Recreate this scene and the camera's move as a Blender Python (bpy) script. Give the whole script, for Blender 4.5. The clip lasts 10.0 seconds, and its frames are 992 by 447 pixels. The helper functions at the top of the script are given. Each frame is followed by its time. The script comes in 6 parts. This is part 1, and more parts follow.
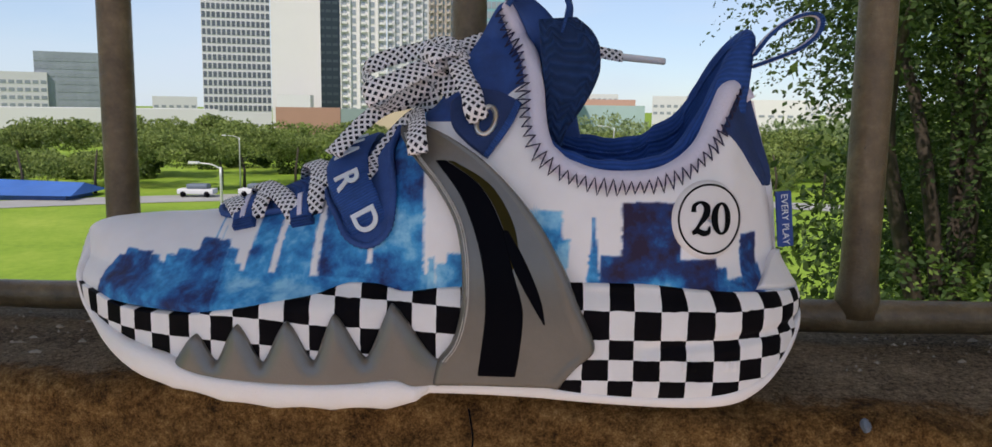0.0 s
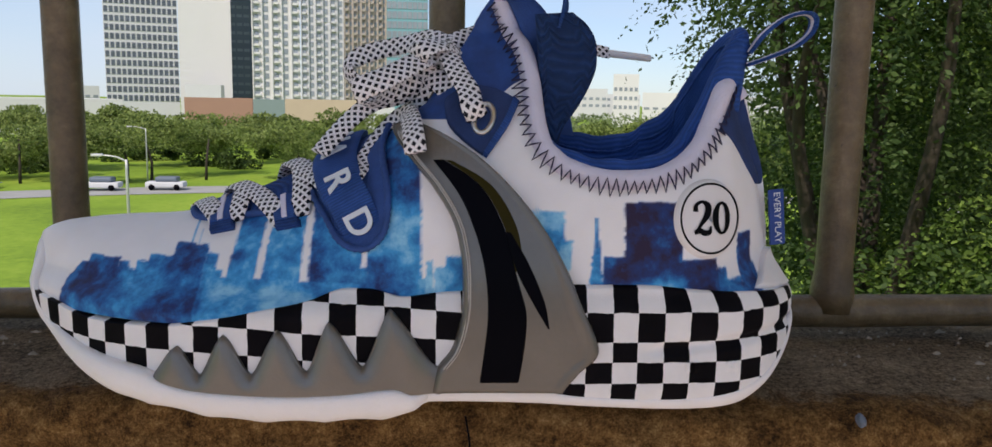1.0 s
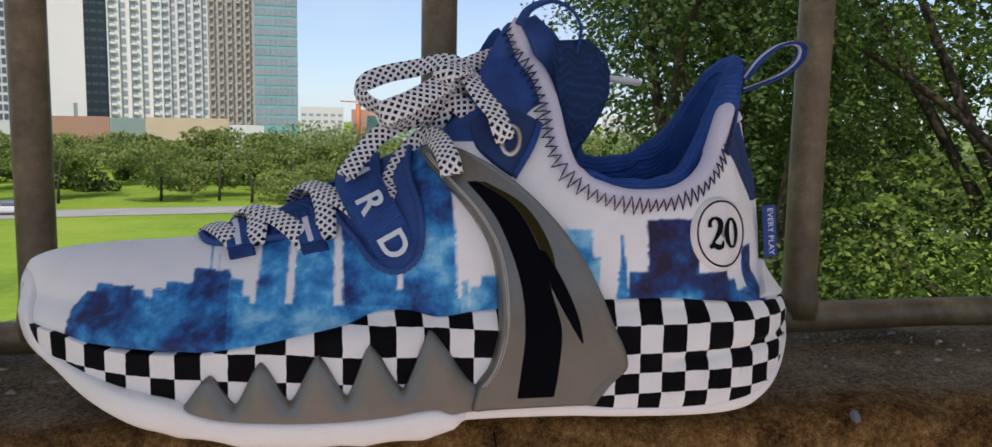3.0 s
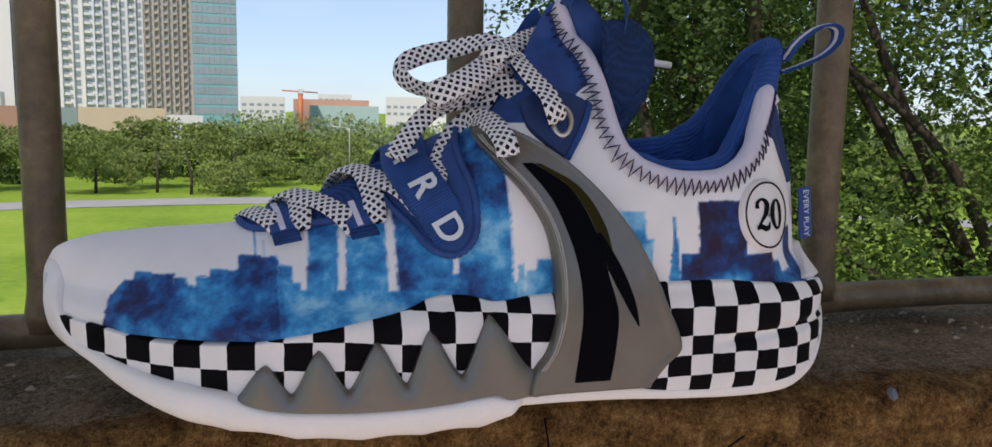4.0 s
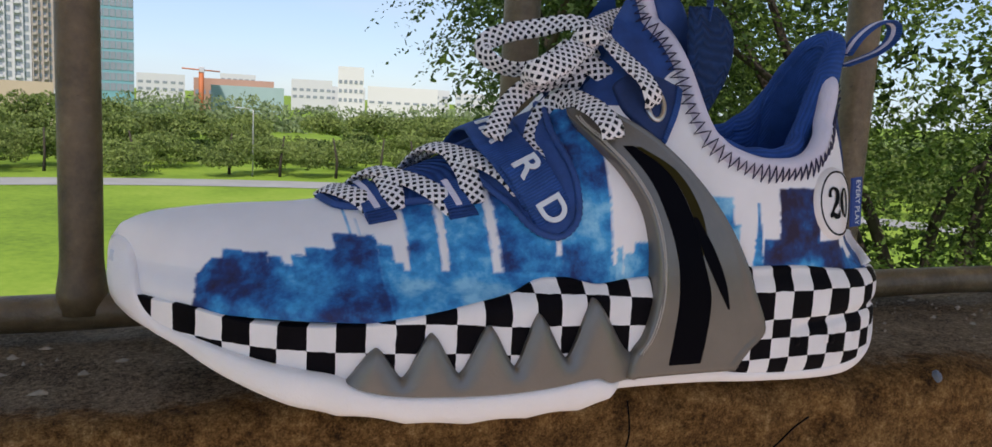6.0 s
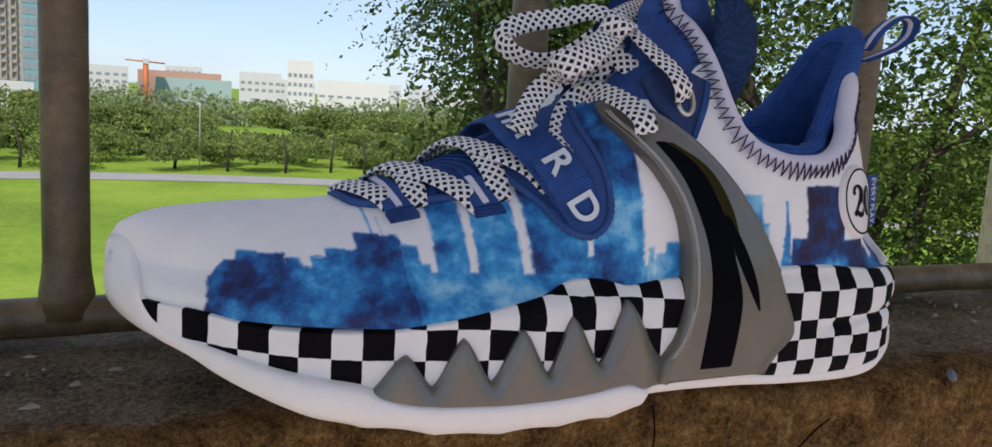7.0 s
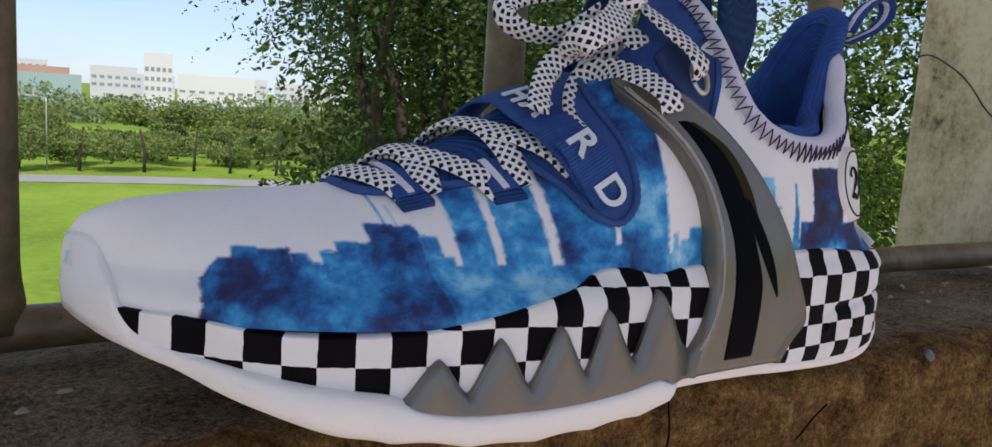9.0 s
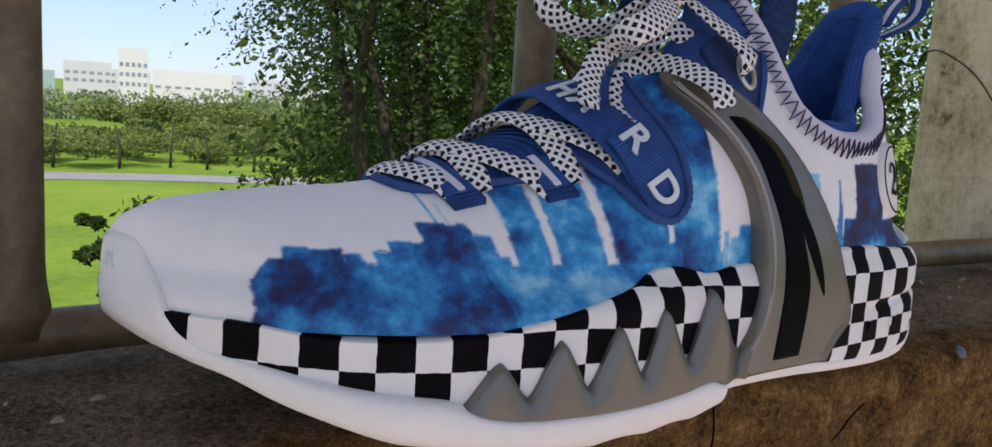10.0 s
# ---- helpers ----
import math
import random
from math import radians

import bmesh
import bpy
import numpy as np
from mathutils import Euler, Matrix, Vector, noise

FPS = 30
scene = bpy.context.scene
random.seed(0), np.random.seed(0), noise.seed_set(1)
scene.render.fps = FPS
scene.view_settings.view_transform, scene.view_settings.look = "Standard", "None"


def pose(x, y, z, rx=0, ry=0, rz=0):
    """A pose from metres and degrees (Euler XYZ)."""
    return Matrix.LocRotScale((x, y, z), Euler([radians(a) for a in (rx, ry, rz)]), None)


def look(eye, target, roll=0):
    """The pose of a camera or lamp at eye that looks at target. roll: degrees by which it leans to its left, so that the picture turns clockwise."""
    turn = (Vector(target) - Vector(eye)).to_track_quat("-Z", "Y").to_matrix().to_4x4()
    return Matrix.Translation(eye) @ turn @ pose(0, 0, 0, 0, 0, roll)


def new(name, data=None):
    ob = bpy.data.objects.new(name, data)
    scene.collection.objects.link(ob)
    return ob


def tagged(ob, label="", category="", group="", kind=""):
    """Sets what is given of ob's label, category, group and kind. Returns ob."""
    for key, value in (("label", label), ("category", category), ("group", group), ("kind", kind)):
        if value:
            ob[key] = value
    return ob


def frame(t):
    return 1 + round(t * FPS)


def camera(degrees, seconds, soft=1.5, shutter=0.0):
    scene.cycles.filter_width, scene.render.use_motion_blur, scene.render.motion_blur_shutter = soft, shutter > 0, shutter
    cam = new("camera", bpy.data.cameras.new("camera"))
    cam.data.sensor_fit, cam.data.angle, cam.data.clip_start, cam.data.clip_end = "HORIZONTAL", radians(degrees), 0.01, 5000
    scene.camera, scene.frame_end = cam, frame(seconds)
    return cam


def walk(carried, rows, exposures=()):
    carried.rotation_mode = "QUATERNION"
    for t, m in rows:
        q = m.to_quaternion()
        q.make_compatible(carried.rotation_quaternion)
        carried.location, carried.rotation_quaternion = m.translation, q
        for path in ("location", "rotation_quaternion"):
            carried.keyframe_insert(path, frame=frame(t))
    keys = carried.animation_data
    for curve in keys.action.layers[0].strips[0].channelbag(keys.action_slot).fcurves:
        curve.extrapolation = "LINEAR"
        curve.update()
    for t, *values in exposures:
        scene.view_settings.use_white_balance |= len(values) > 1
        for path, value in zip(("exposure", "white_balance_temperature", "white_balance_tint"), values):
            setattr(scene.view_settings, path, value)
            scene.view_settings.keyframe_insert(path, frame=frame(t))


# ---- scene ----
cam = camera(62.0, 10.0)
METRES, EYE, TILT, LEAN, TURN = 0.315, 0.1175, 0.0, 0.0, 0.0
ROWS = [
    (0.0, 0.0, 0.0, 0.0, 0.11, -7.9, -0.76),
    (0.5, -0.0296, 0.0204, -0.0062, -2.92, -8.45, -0.8),
    (1.0, -0.0956, 0.037, 0.0054, -5.57, -8.38, -1.05),
    (1.5, -0.1483, 0.0325, 0.0159, -7.96, -7.92, -1.62),
    (2.0, -0.1924, 0.0415, 0.0142, -9.75, -7.31, -1.58),
    (2.5, -0.2352, 0.0332, 0.0121, -11.89, -6.84, -1.32),
    (4.0, -0.4003, 0.096, -0.0065, -18.06, -7.56, -1.1),
    (4.5, -0.4672, 0.1154, -0.0113, -19.16, -7.68, -1.54),
    (5.0, -0.5021, 0.1373, -0.0193, -20.99, -7.58, -2.08),
    (5.5, -0.5543, 0.1593, -0.0204, -22.86, -7.9, -2.52),
    (7.0, -0.6585, 0.2647, -0.0311, -27.62, -8.3, -3.52),
    (7.5, -0.6685, 0.3145, -0.0339, -30.37, -8.14, -3.28),
    (8.0, -0.6925, 0.3493, -0.044, -32.99, -8.11, -3.46),
    (8.5, -0.7173, 0.3782, -0.0478, -34.67, -7.7, -3.32),
    (9.0, -0.7434, 0.4103, -0.0604, -36.44, -8.01, -3.65),
    (9.5, -0.7699, 0.4396, -0.0647, -37.57, -8.12, -3.63),
    (10.0, -0.7836, 0.4711, -0.0656, -37.88, -8.21, -3.65),
]
walk(cam, [(t, pose(0, 0, EYE, TILT, LEAN, TURN) @ pose(METRES * x, METRES * y, METRES * z, 90 + pitch, roll, yaw)) for t, x, y, z, yaw, pitch, roll in ROWS], exposures=((0.0, 0.35, 7000.0, 18.0), (10.0, 0.42, 6700.0, 18.0)))

# ---- light ----
SUN_FROM = (-0.35, -0.62, 0.80)
world = bpy.data.worlds.new("sky")
scene.world = world
world.use_nodes = True
wn, wl = world.node_tree.nodes, world.node_tree.links
sky = wn.new("ShaderNodeTexSky")
sky.sky_type, sky.sun_disc = "NISHITA", False
sky.sun_elevation = math.asin(SUN_FROM[2] / Vector(SUN_FROM).length)
sky.sun_rotation = math.atan2(SUN_FROM[0], SUN_FROM[1])
sky.air_density, sky.dust_density, sky.ozone_density = 1.0, 0.2, 1.5
w_co = wn.new("ShaderNodeTexCoord")
w_map = wn.new("ShaderNodeMapping")
w_map.inputs["Scale"].default_value = (1.0, 1.0, 3.5)
w_noise = wn.new("ShaderNodeTexNoise")
w_noise.inputs["Scale"].default_value, w_noise.inputs["Detail"].default_value = 2.6, 6.0
w_ramp = wn.new("ShaderNodeValToRGB")
w_ramp.color_ramp.elements[0].position, w_ramp.color_ramp.elements[1].position = 0.45, 0.75
w_mix = wn.new("ShaderNodeMix")
w_mix.data_type = "RGBA"
w_mix.inputs["B"].default_value = (4.9, 6.2, 7.6, 1)
w_fac = wn.new("ShaderNodeMath")
w_fac.operation = "MULTIPLY_ADD"
w_fac.inputs[1].default_value, w_fac.inputs[2].default_value = 0.5, 0.42
wl.new(w_co.outputs["Generated"], w_map.inputs["Vector"])
wl.new(w_map.outputs["Vector"], w_noise.inputs["Vector"])
wl.new(w_noise.outputs["Fac"], w_ramp.inputs["Fac"])
wl.new(w_ramp.outputs["Color"], w_fac.inputs[0])
wl.new(w_fac.outputs["Value"], w_mix.inputs["Factor"])
w_tint = wn.new("ShaderNodeMix")
w_tint.data_type, w_tint.blend_type = "RGBA", "MULTIPLY"
w_tint.inputs["Factor"].default_value = 1.0
w_tint.inputs["B"].default_value = (0.68, 0.87, 1.12, 1)
wl.new(sky.outputs["Color"], w_tint.inputs["A"])
wl.new(w_tint.outputs["Result"], w_mix.inputs["A"])
wl.new(w_mix.outputs["Result"], wn["Background"].inputs["Color"])
wn["Background"].inputs["Strength"].default_value = 0.098
sun = new("sun", bpy.data.lights.new("sun", "SUN"))
sun.data.energy, sun.data.angle, sun.data.color = 3.4, radians(0.5), (1.0, 0.95, 0.87)
sun.matrix_world = look(Vector(SUN_FROM) * 50, (0, 0, 0))


# ---- materials ----
def mat(name, col, rough=0.6, metal=0.0, vary=0.15, scale=60.0, bump=0.0, bump_scale=400.0, col2=None, coords="Object", spec=0.5, fine=None):
    """A plain surface with blotches and fine grain."""
    m = bpy.data.materials.new(name)
    m.use_nodes = True
    n, l = m.node_tree.nodes, m.node_tree.links
    b = n["Principled BSDF"]
    b.inputs["Roughness"].default_value, b.inputs["Metallic"].default_value = rough, metal
    b.inputs["Specular IOR Level"].default_value = spec
    tc = n.new("ShaderNodeTexCoord")
    t1 = n.new("ShaderNodeTexNoise")
    t1.inputs["Scale"].default_value, t1.inputs["Detail"].default_value = scale, 8.0
    t1.inputs["Roughness"].default_value = 0.65
    l.new(tc.outputs[coords], t1.inputs["Vector"])
    r = n.new("ShaderNodeValToRGB")
    r.color_ramp.elements[0].position, r.color_ramp.elements[1].position = 0.32, 0.68
    c2 = col2 or tuple(c * (1 - vary) for c in col)
    r.color_ramp.elements[0].color, r.color_ramp.elements[1].color = (*c2, 1), (*col, 1)
    l.new(t1.outputs["Fac"], r.inputs["Fac"])
    l.new(r.outputs["Color"], b.inputs["Base Color"])
    if bump:
        t2 = n.new("ShaderNodeTexNoise")
        t2.inputs["Scale"].default_value, t2.inputs["Detail"].default_value = bump_scale, 6.0
        l.new(tc.outputs[coords], t2.inputs["Vector"])
        bp = n.new("ShaderNodeBump")
        bp.inputs["Strength"].default_value, bp.inputs["Distance"].default_value = 1.0, bump
        l.new(t2.outputs["Fac"], bp.inputs["Height"])
        l.new(bp.outputs["Normal"], b.inputs["Normal"])
    m["nodes"] = 1
    return m


M = {}
M["white_upper"] = mat("white_upper", (0.78, 0.75, 0.77), 0.55, vary=0.04, scale=40, bump=0.0001, bump_scale=1800)
M["navy"] = mat("navy_textile", (0.022, 0.075, 0.27), 0.8, vary=0.3, scale=120, bump=0.0003, bump_scale=1500)
M["white_rubber"] = mat("white_rubber", (0.84, 0.81, 0.82), 0.5, vary=0.05, scale=70, bump=0.0003, bump_scale=1400)
M["black_print"] = mat("black_print", (0.004, 0.004, 0.005), 0.5, vary=0.2, spec=0.05)
M["cage"] = mat("silver_cage", (0.190, 0.177, 0.162), 0.35, metal=0.6, vary=0.12, scale=60, bump=0.0001, bump_scale=900)
# Pale warm tone, set so the unseen floor bounces warm light.
M["warm_bounce_paint"] = mat("warm_bounce_paint", (0.62, 0.50, 0.41), 0.8, vary=0.1, scale=3)


# ---- building helpers ----
def mesh_of(name, verts, faces, uv=None, smooth_faces=True):
    me = bpy.data.meshes.new(name)
    V = np.array([tuple(v) for v in verts], np.float32) if not isinstance(verts, np.ndarray) else verts.astype(np.float32)
    if isinstance(faces, np.ndarray):
        n, k = faces.shape
        me.vertices.add(len(V))
        me.vertices.foreach_set("co", V.ravel())
        me.loops.add(n * k)
        me.loops.foreach_set("vertex_index", faces.ravel().astype(np.int32))
        me.polygons.add(n)
        me.polygons.foreach_set("loop_start", np.arange(0, n * k, k, dtype=np.int32))
        me.update(calc_edges=True)
    else:
        me.from_pydata(V.tolist(), [], faces)
    if uv is not None:
        lay = me.uv_layers.new(name="UVMap")
        idx = np.empty(len(me.loops), int)
        me.loops.foreach_get("vertex_index", idx)
        lay.data.foreach_set("uv", np.asarray(uv, float)[idx].ravel())
    if smooth_faces:
        me.shade_smooth()
    me.update()
    return me


def base_of(ob):
    p = Vector((0, 0, 0))
    while ob is not None:
        p += ob.location
        ob = ob.parent
    return p


def part(name, me, material, parent=None, label=""):
    """Links a mesh, given in world metres, as one object under its thing."""
    if isinstance(me, bmesh.types.BMesh):
        bm, me = me, bpy.data.meshes.new(name)
        bm.to_mesh(me)
        bm.free()
    for m in (material if isinstance(material, (list, tuple)) else [material]):
        me.materials.append(m)
    ob = new(name, me)
    if parent is not None:
        me.transform(Matrix.Translation(-base_of(parent)))
        ob.parent = parent
    if label:
        ob["label"] = label
    return ob


def thing(name, at, label, category, group="", kind=""):
    ob = new(name)
    ob.empty_display_size = 0.01
    ob.location = at
    return tagged(ob, label, category, group, kind)


def grid_faces(n, m, loop_u=False, loop_v=False, flip=False):
    out = []
    for i in range(n if loop_u else n - 1):
        for j in range(m if loop_v else m - 1):
            a, b = i * m + j, ((i + 1) % n) * m + j
            c, d = ((i + 1) % n) * m + (j + 1) % m, i * m + (j + 1) % m
            out.append((a, d, c, b) if flip else (a, b, c, d))
    return out


def box_bm(x0, x1, y0, y1, z0, z1, bevel=0.0, segs=1):
    bm = bmesh.new()
    bmesh.ops.create_cube(bm, size=1, matrix=Matrix.Translation(((x0 + x1) / 2, (y0 + y1) / 2, (z0 + z1) / 2)) @ Matrix.Diagonal((x1 - x0, y1 - y0, z1 - z0, 1)))
    if bevel:
        bmesh.ops.bevel(bm, geom=bm.edges[:], offset=bevel, segments=segs, affect="EDGES", profile=0.6)
    return bm


def tube(pts, r, sides=16, closed=False, caps=True):
    """A round bar along points; r is one radius or one for each point."""
    P = [Vector(p) for p in pts]
    rr = r if hasattr(r, "__len__") else [r] * len(P)
    verts, faces = [], []
    up = Vector((0, 0, 1))
    prev = None
    for i, p in enumerate(P):
        t = (P[(i + 1) % len(P)] - P[i - 1]) if closed else (P[min(i + 1, len(P) - 1)] - P[max(i - 1, 0)])
        t.normalize()
        if prev is None:
            a = t.cross(up) if abs(t.dot(up)) < 0.95 else t.cross(Vector((0, 1, 0)))
        else:
            a = prev - t * prev.dot(t)
        a.normalize()
        prev = a
        b = t.cross(a)
        for k in range(sides):
            g = 2 * math.pi * k / sides
            verts.append(p + (a * math.cos(g) + b * math.sin(g)) * rr[i])
    faces = grid_faces(len(P), sides, closed, True)
    if caps and not closed:
        faces += [tuple(range(sides)), tuple(reversed(range((len(P) - 1) * sides, len(P) * sides)))]
    return mesh_of("bar", verts, faces)


def spline(pts, n=8):
    """Catmull-Rom through 3D points."""
    P = [Vector(p) for p in pts]
    P = [P[0] * 2 - P[1]] + P + [P[-1] * 2 - P[-2]]
    out = []
    for i in range(1, len(P) - 2):
        for k in range(n):
            t = k / n
            a, b, c, d = P[i - 1], P[i], P[i + 1], P[i + 2]
            out.append(0.5 * (2 * b + (c - a) * t + (2 * a - 5 * b + 4 * c - d) * t * t + (3 * b - a - 3 * c + d) * t ** 3))
    out.append(P[-2])
    return out



# ---- the shoe's skin ----
def curve(pts):
    """Monotone cubic through a few (at, value) stations."""
    px = np.array([p[0] for p in pts], float)
    py = np.array([p[1] for p in pts], float)
    h, d = np.diff(px), np.diff(py) / np.diff(px)
    m = np.concatenate([[d[0]], (d[:-1] + d[1:]) / 2, [d[-1]]])
    flat = np.concatenate([[False], d[:-1] * d[1:] <= 0, [False]])
    m[flat] = 0.0
    for i in range(len(d)):
        for j in (i, i + 1):
            if abs(m[j]) > 3 * abs(d[i]):
                m[j] = 3 * d[i]

    def f(x):
        x = np.clip(np.asarray(x, float), px[0], px[-1])
        i = np.clip(np.searchsorted(px, x, side="right") - 1, 0, len(h) - 1)
        t = (x - px[i]) / h[i]
        return (py[i] * (1 + 2 * t) * (1 - t) ** 2 + h[i] * m[i] * t * (1 - t) ** 2
                + py[i + 1] * t * t * (3 - 2 * t) + h[i] * m[i + 1] * t * t * (t - 1))
    return f


def smooth(a, b, x):
    t = np.clip((np.asarray(x, float) - a) / (b - a), 0, 1)
    return t * t * (3 - 2 * t)


TOE, HEEL = -0.193, 0.1250
lat_line = curve([(-0.193, 0.386), (-0.1915, 0.3765), (-0.189, 0.3695), (-0.185, 0.3620), (-0.178, 0.3525), (-0.17, 0.3440), (-0.16, 0.3350), (-0.14, 0.3215), (-0.116, 0.3115), (-0.09, 0.3055),
                  (-0.06, 0.3035), (-0.02, 0.304), (0.04, 0.3010), (0.07, 0.3005), (0.088, 0.3015), (0.099, 0.3055), (0.1075, 0.3105), (0.1145, 0.3170), (0.1195, 0.3235), (0.123, 0.3305), (0.1250, 0.339)])
med_line = curve([(-0.193, 0.386), (-0.191, 0.393), (-0.186, 0.4000), (-0.17, 0.4135), (-0.14, 0.42), (-0.1, 0.421), (-0.06, 0.414), (-0.02, 0.402),
                  (0.03, 0.389), (0.065, 0.381), (0.09, 0.374), (0.105, 0.366), (0.116, 0.356), (0.123, 0.3465), (0.1250, 0.339)])
ridge = curve([(-0.193, 0.0555), (-0.1905, 0.0600), (-0.188, 0.0620), (-0.18, 0.0652), (-0.17, 0.0670), (-0.15, 0.0695), (-0.13, 0.0710), (-0.115, 0.0735), (-0.1, 0.0783), (-0.073, 0.0900), (-0.05, 0.1025), (-0.025, 0.119), (0.0, 0.135), (0.03, 0.15)])
power = curve([(-0.19, 2.4), (-0.175, 2.0), (-0.16, 1.7), (-0.13, 1.45), (-0.08, 1.45), (-0.055, 1.75), (-0.03, 2.1)])
lean = curve([(-0.05, 0.0105), (-0.005, 0.0118), (0.02, 0.0105), (0.04, 0.009), (0.075, 0.0105), (0.083, 0.0085), (0.0945, 0.0035), (0.1250, 0.003)])
back = curve([(0.03, 0.1250), (0.045, 0.1225), (0.05, 0.1185), (0.06, 0.1165), (0.07, 0.1155), (0.09, 0.1128), (0.1, 0.1100), (0.117, 0.1050), (0.13, 0.1025), (0.14, 0.1010), (0.155, 0.0995)])
tuck = curve([(0.012, 0.012), (0.02, 0.0065), (0.026, 0.0035), (0.034, 0.0012), (0.045, 0.0)])

waist = curve([(0.045, 0.0), (0.065, 0.0012), (0.08, 0.0030), (0.09, 0.0055), (0.1, 0.0070), (0.11, 0.0055), (0.116, 0.0020), (0.1250, 0.0)])


FOLD = [0.04, 0.05]


def side(x, z, s=-1):
    """How far the shoe's skin stands at x and height z: s -1 on the outer side, +1 on the inner."""
    x, z = np.broadcast_arrays(np.asarray(x, float), np.asarray(z, float))
    xs = x + (HEEL - back(z)) * smooth(0.05, 0.1, x) * smooth(0.04, 0.06, z)
    xs = np.clip(xs - tuck(z) * smooth(-0.15, -0.19, x), TOE, HEEL)
    a, b = lat_line(xs), med_line(xs)
    c, w = (a + b) / 2, (b - a) / 2
    sole = w - 0.004 * smooth(0.016, 0.002, z)
    inset = 0.003 * smooth(FOLD[0], FOLD[1] + 0.002, z) + waist(x) * smooth(0.049, 0.062, z)
    z0 = 0.042
    n = power(x)
    q = np.clip((z - z0) / np.maximum(ridge(x) - z0, 1e-3), 0, 1)
    front = (w - inset - 0.002 - 0.004 * smooth(-0.05, -0.09, x)) * np.power(np.maximum(1 - np.power(q, n), 0), 1 / n)
    zr = z - 0.75 * np.maximum(z - 0.11, 0) * smooth(0.05, 0.08, x)
    rear = w - inset - lean(x) * (1.0 if s < 0 else 0.4) * (np.maximum(zr - 0.05, 0) / 0.05) ** 2
    m = smooth(-0.045, 0.0, x)
    up = front * (1 - m) + rear * m
    k = smooth(FOLD[0], FOLD[1], z)
    return c + s * np.maximum(sole * (1 - k) + up * k, 0)


def skin(x, z, h=0.0, s=-1):
    """Points h metres proud of the shoe's skin."""
    e = 4e-4
    y = side(x, z, s)
    gx = (side(x + e, z, s) - side(x - e, z, s)) / (2 * e)
    gz = (side(x, z + e, s) - side(x, z - e, s)) / (2 * e)
    gx, gz = np.clip(gx, -3, 3), np.clip(gz, -3, 3)
    k = 1 / np.sqrt(1 + gx ** 2 + gz ** 2)
    return np.stack([x - s * gx * k * h, y + s * k * h, z - s * gz * k * h], -1)


rim = curve([(-0.193, 0.0425), (-0.1842, 0.0402), (-0.1826, 0.0360), (-0.1805, 0.0330), (-0.1748, 0.0303), (-0.1674, 0.0287), (-0.16, 0.0268), (-0.152, 0.0249), (-0.1445, 0.0234), (-0.1355, 0.0220), (-0.1267, 0.0207),
             (-0.1204, 0.0181), (-0.1125, 0.0163), (-0.0923, 0.0155), (-0.0752, 0.0153), (-0.0524, 0.0158), (-0.0377, 0.0168), (-0.030, 0.0150),
             (-0.0147, 0.0146), (0.0167, 0.0148), (0.0267, 0.0130), (0.0429, 0.0116), (0.0621, 0.0109), (0.0811, 0.0118), (0.0958, 0.0147), (0.1063, 0.0192), (0.114, 0.0262), (0.1205, 0.0345), (0.1250, 0.0400)])
check_top = curve([(-0.193, 0.0395), (-0.1752, 0.0396), (-0.1496, 0.0366), (-0.1183, 0.0381), (-0.1047, 0.0405), (-0.087, 0.0438), (-0.0681, 0.0474), (-0.0539, 0.0521), (-0.0466, 0.052), (-0.0344, 0.0492),
                   (-0.0199, 0.0509), (-0.0132, 0.0514), (0.0291, 0.0544), (0.0516, 0.0544), (0.0754, 0.0526), (0.0991, 0.0506), (0.1148, 0.0486), (0.1250, 0.0470)])
tread = curve([(-0.193, 0.0330), (-0.188, 0.0290), (-0.1835, 0.0268), (-0.175, 0.0240), (-0.166, 0.0192), (-0.146, 0.0122), (-0.135, 0.0090), (-0.1072, 0.0040), (-0.0864, 0.0012), (-0.0442, 0.0018), (-0.0294, 0.0060), (-0.0244, 0.0095),
               (0.0168, 0.0085), (0.041, 0.0070), (0.0728, 0.0055), (0.0935, 0.0072), (0.1045, 0.0135), (0.114, 0.0220), (0.1250, 0.0340)])
rear_top = curve([(-0.035, 0.1135), (-0.025, 0.119), (-0.0075, 0.147), (0.0020, 0.161), (0.0090, 0.1465), (0.0130, 0.1375), (0.0142, 0.128), (0.0148, 0.118), (0.0162, 0.109), (0.0215, 0.1003), (0.0305, 0.0952),
                  (0.0445, 0.0926), (0.0575, 0.0932), (0.068, 0.0966), (0.0765, 0.1025), (0.083, 0.1105), (0.0872, 0.119), (0.0912, 0.1262), (0.0950, 0.1287), (0.0985, 0.1268), (0.102, 0.1225), (0.1250, 0.12)])


def collar_top(x):
    """The upper's top line: the ridge in front, then the cuff and the collar."""
    x = np.asarray(x, float)
    return np.where(x < -0.03, ridge(x), rear_top(x))


shoe = thing("basketball_shoe", (-0.03, 0.355, 0.004), "white basketball shoe with blue skyline print and checkered midsole", "shoe")


def stations(n=240):
    """Even along the shoe, closer at the toe, the heel and the front of the collar."""
    u = np.linspace(0, math.pi, n)
    x = (TOE + HEEL) / 2 - (HEEL - TOE) / 2 * np.cos(u)
    return np.sort(np.concatenate([x[1:-1], [TOE + 1e-5, HEEL - 1e-5], np.linspace(0.0125, 0.0205, 14)]))


XS = stations()


def lean_in(xi, z):
    """Where a station of the sole's outline lies at height z: the heel leans forward."""
    x = xi
    for _ in range(25):
        x = xi - (HEEL - back(z)) * smooth(0.05, 0.1, x) * smooth(0.04, 0.06, z)
    return x


def toe_in(x, z):
    """The toe rounds under towards the ground."""
    return x + tuck(z) * smooth(-0.15, -0.19, x)


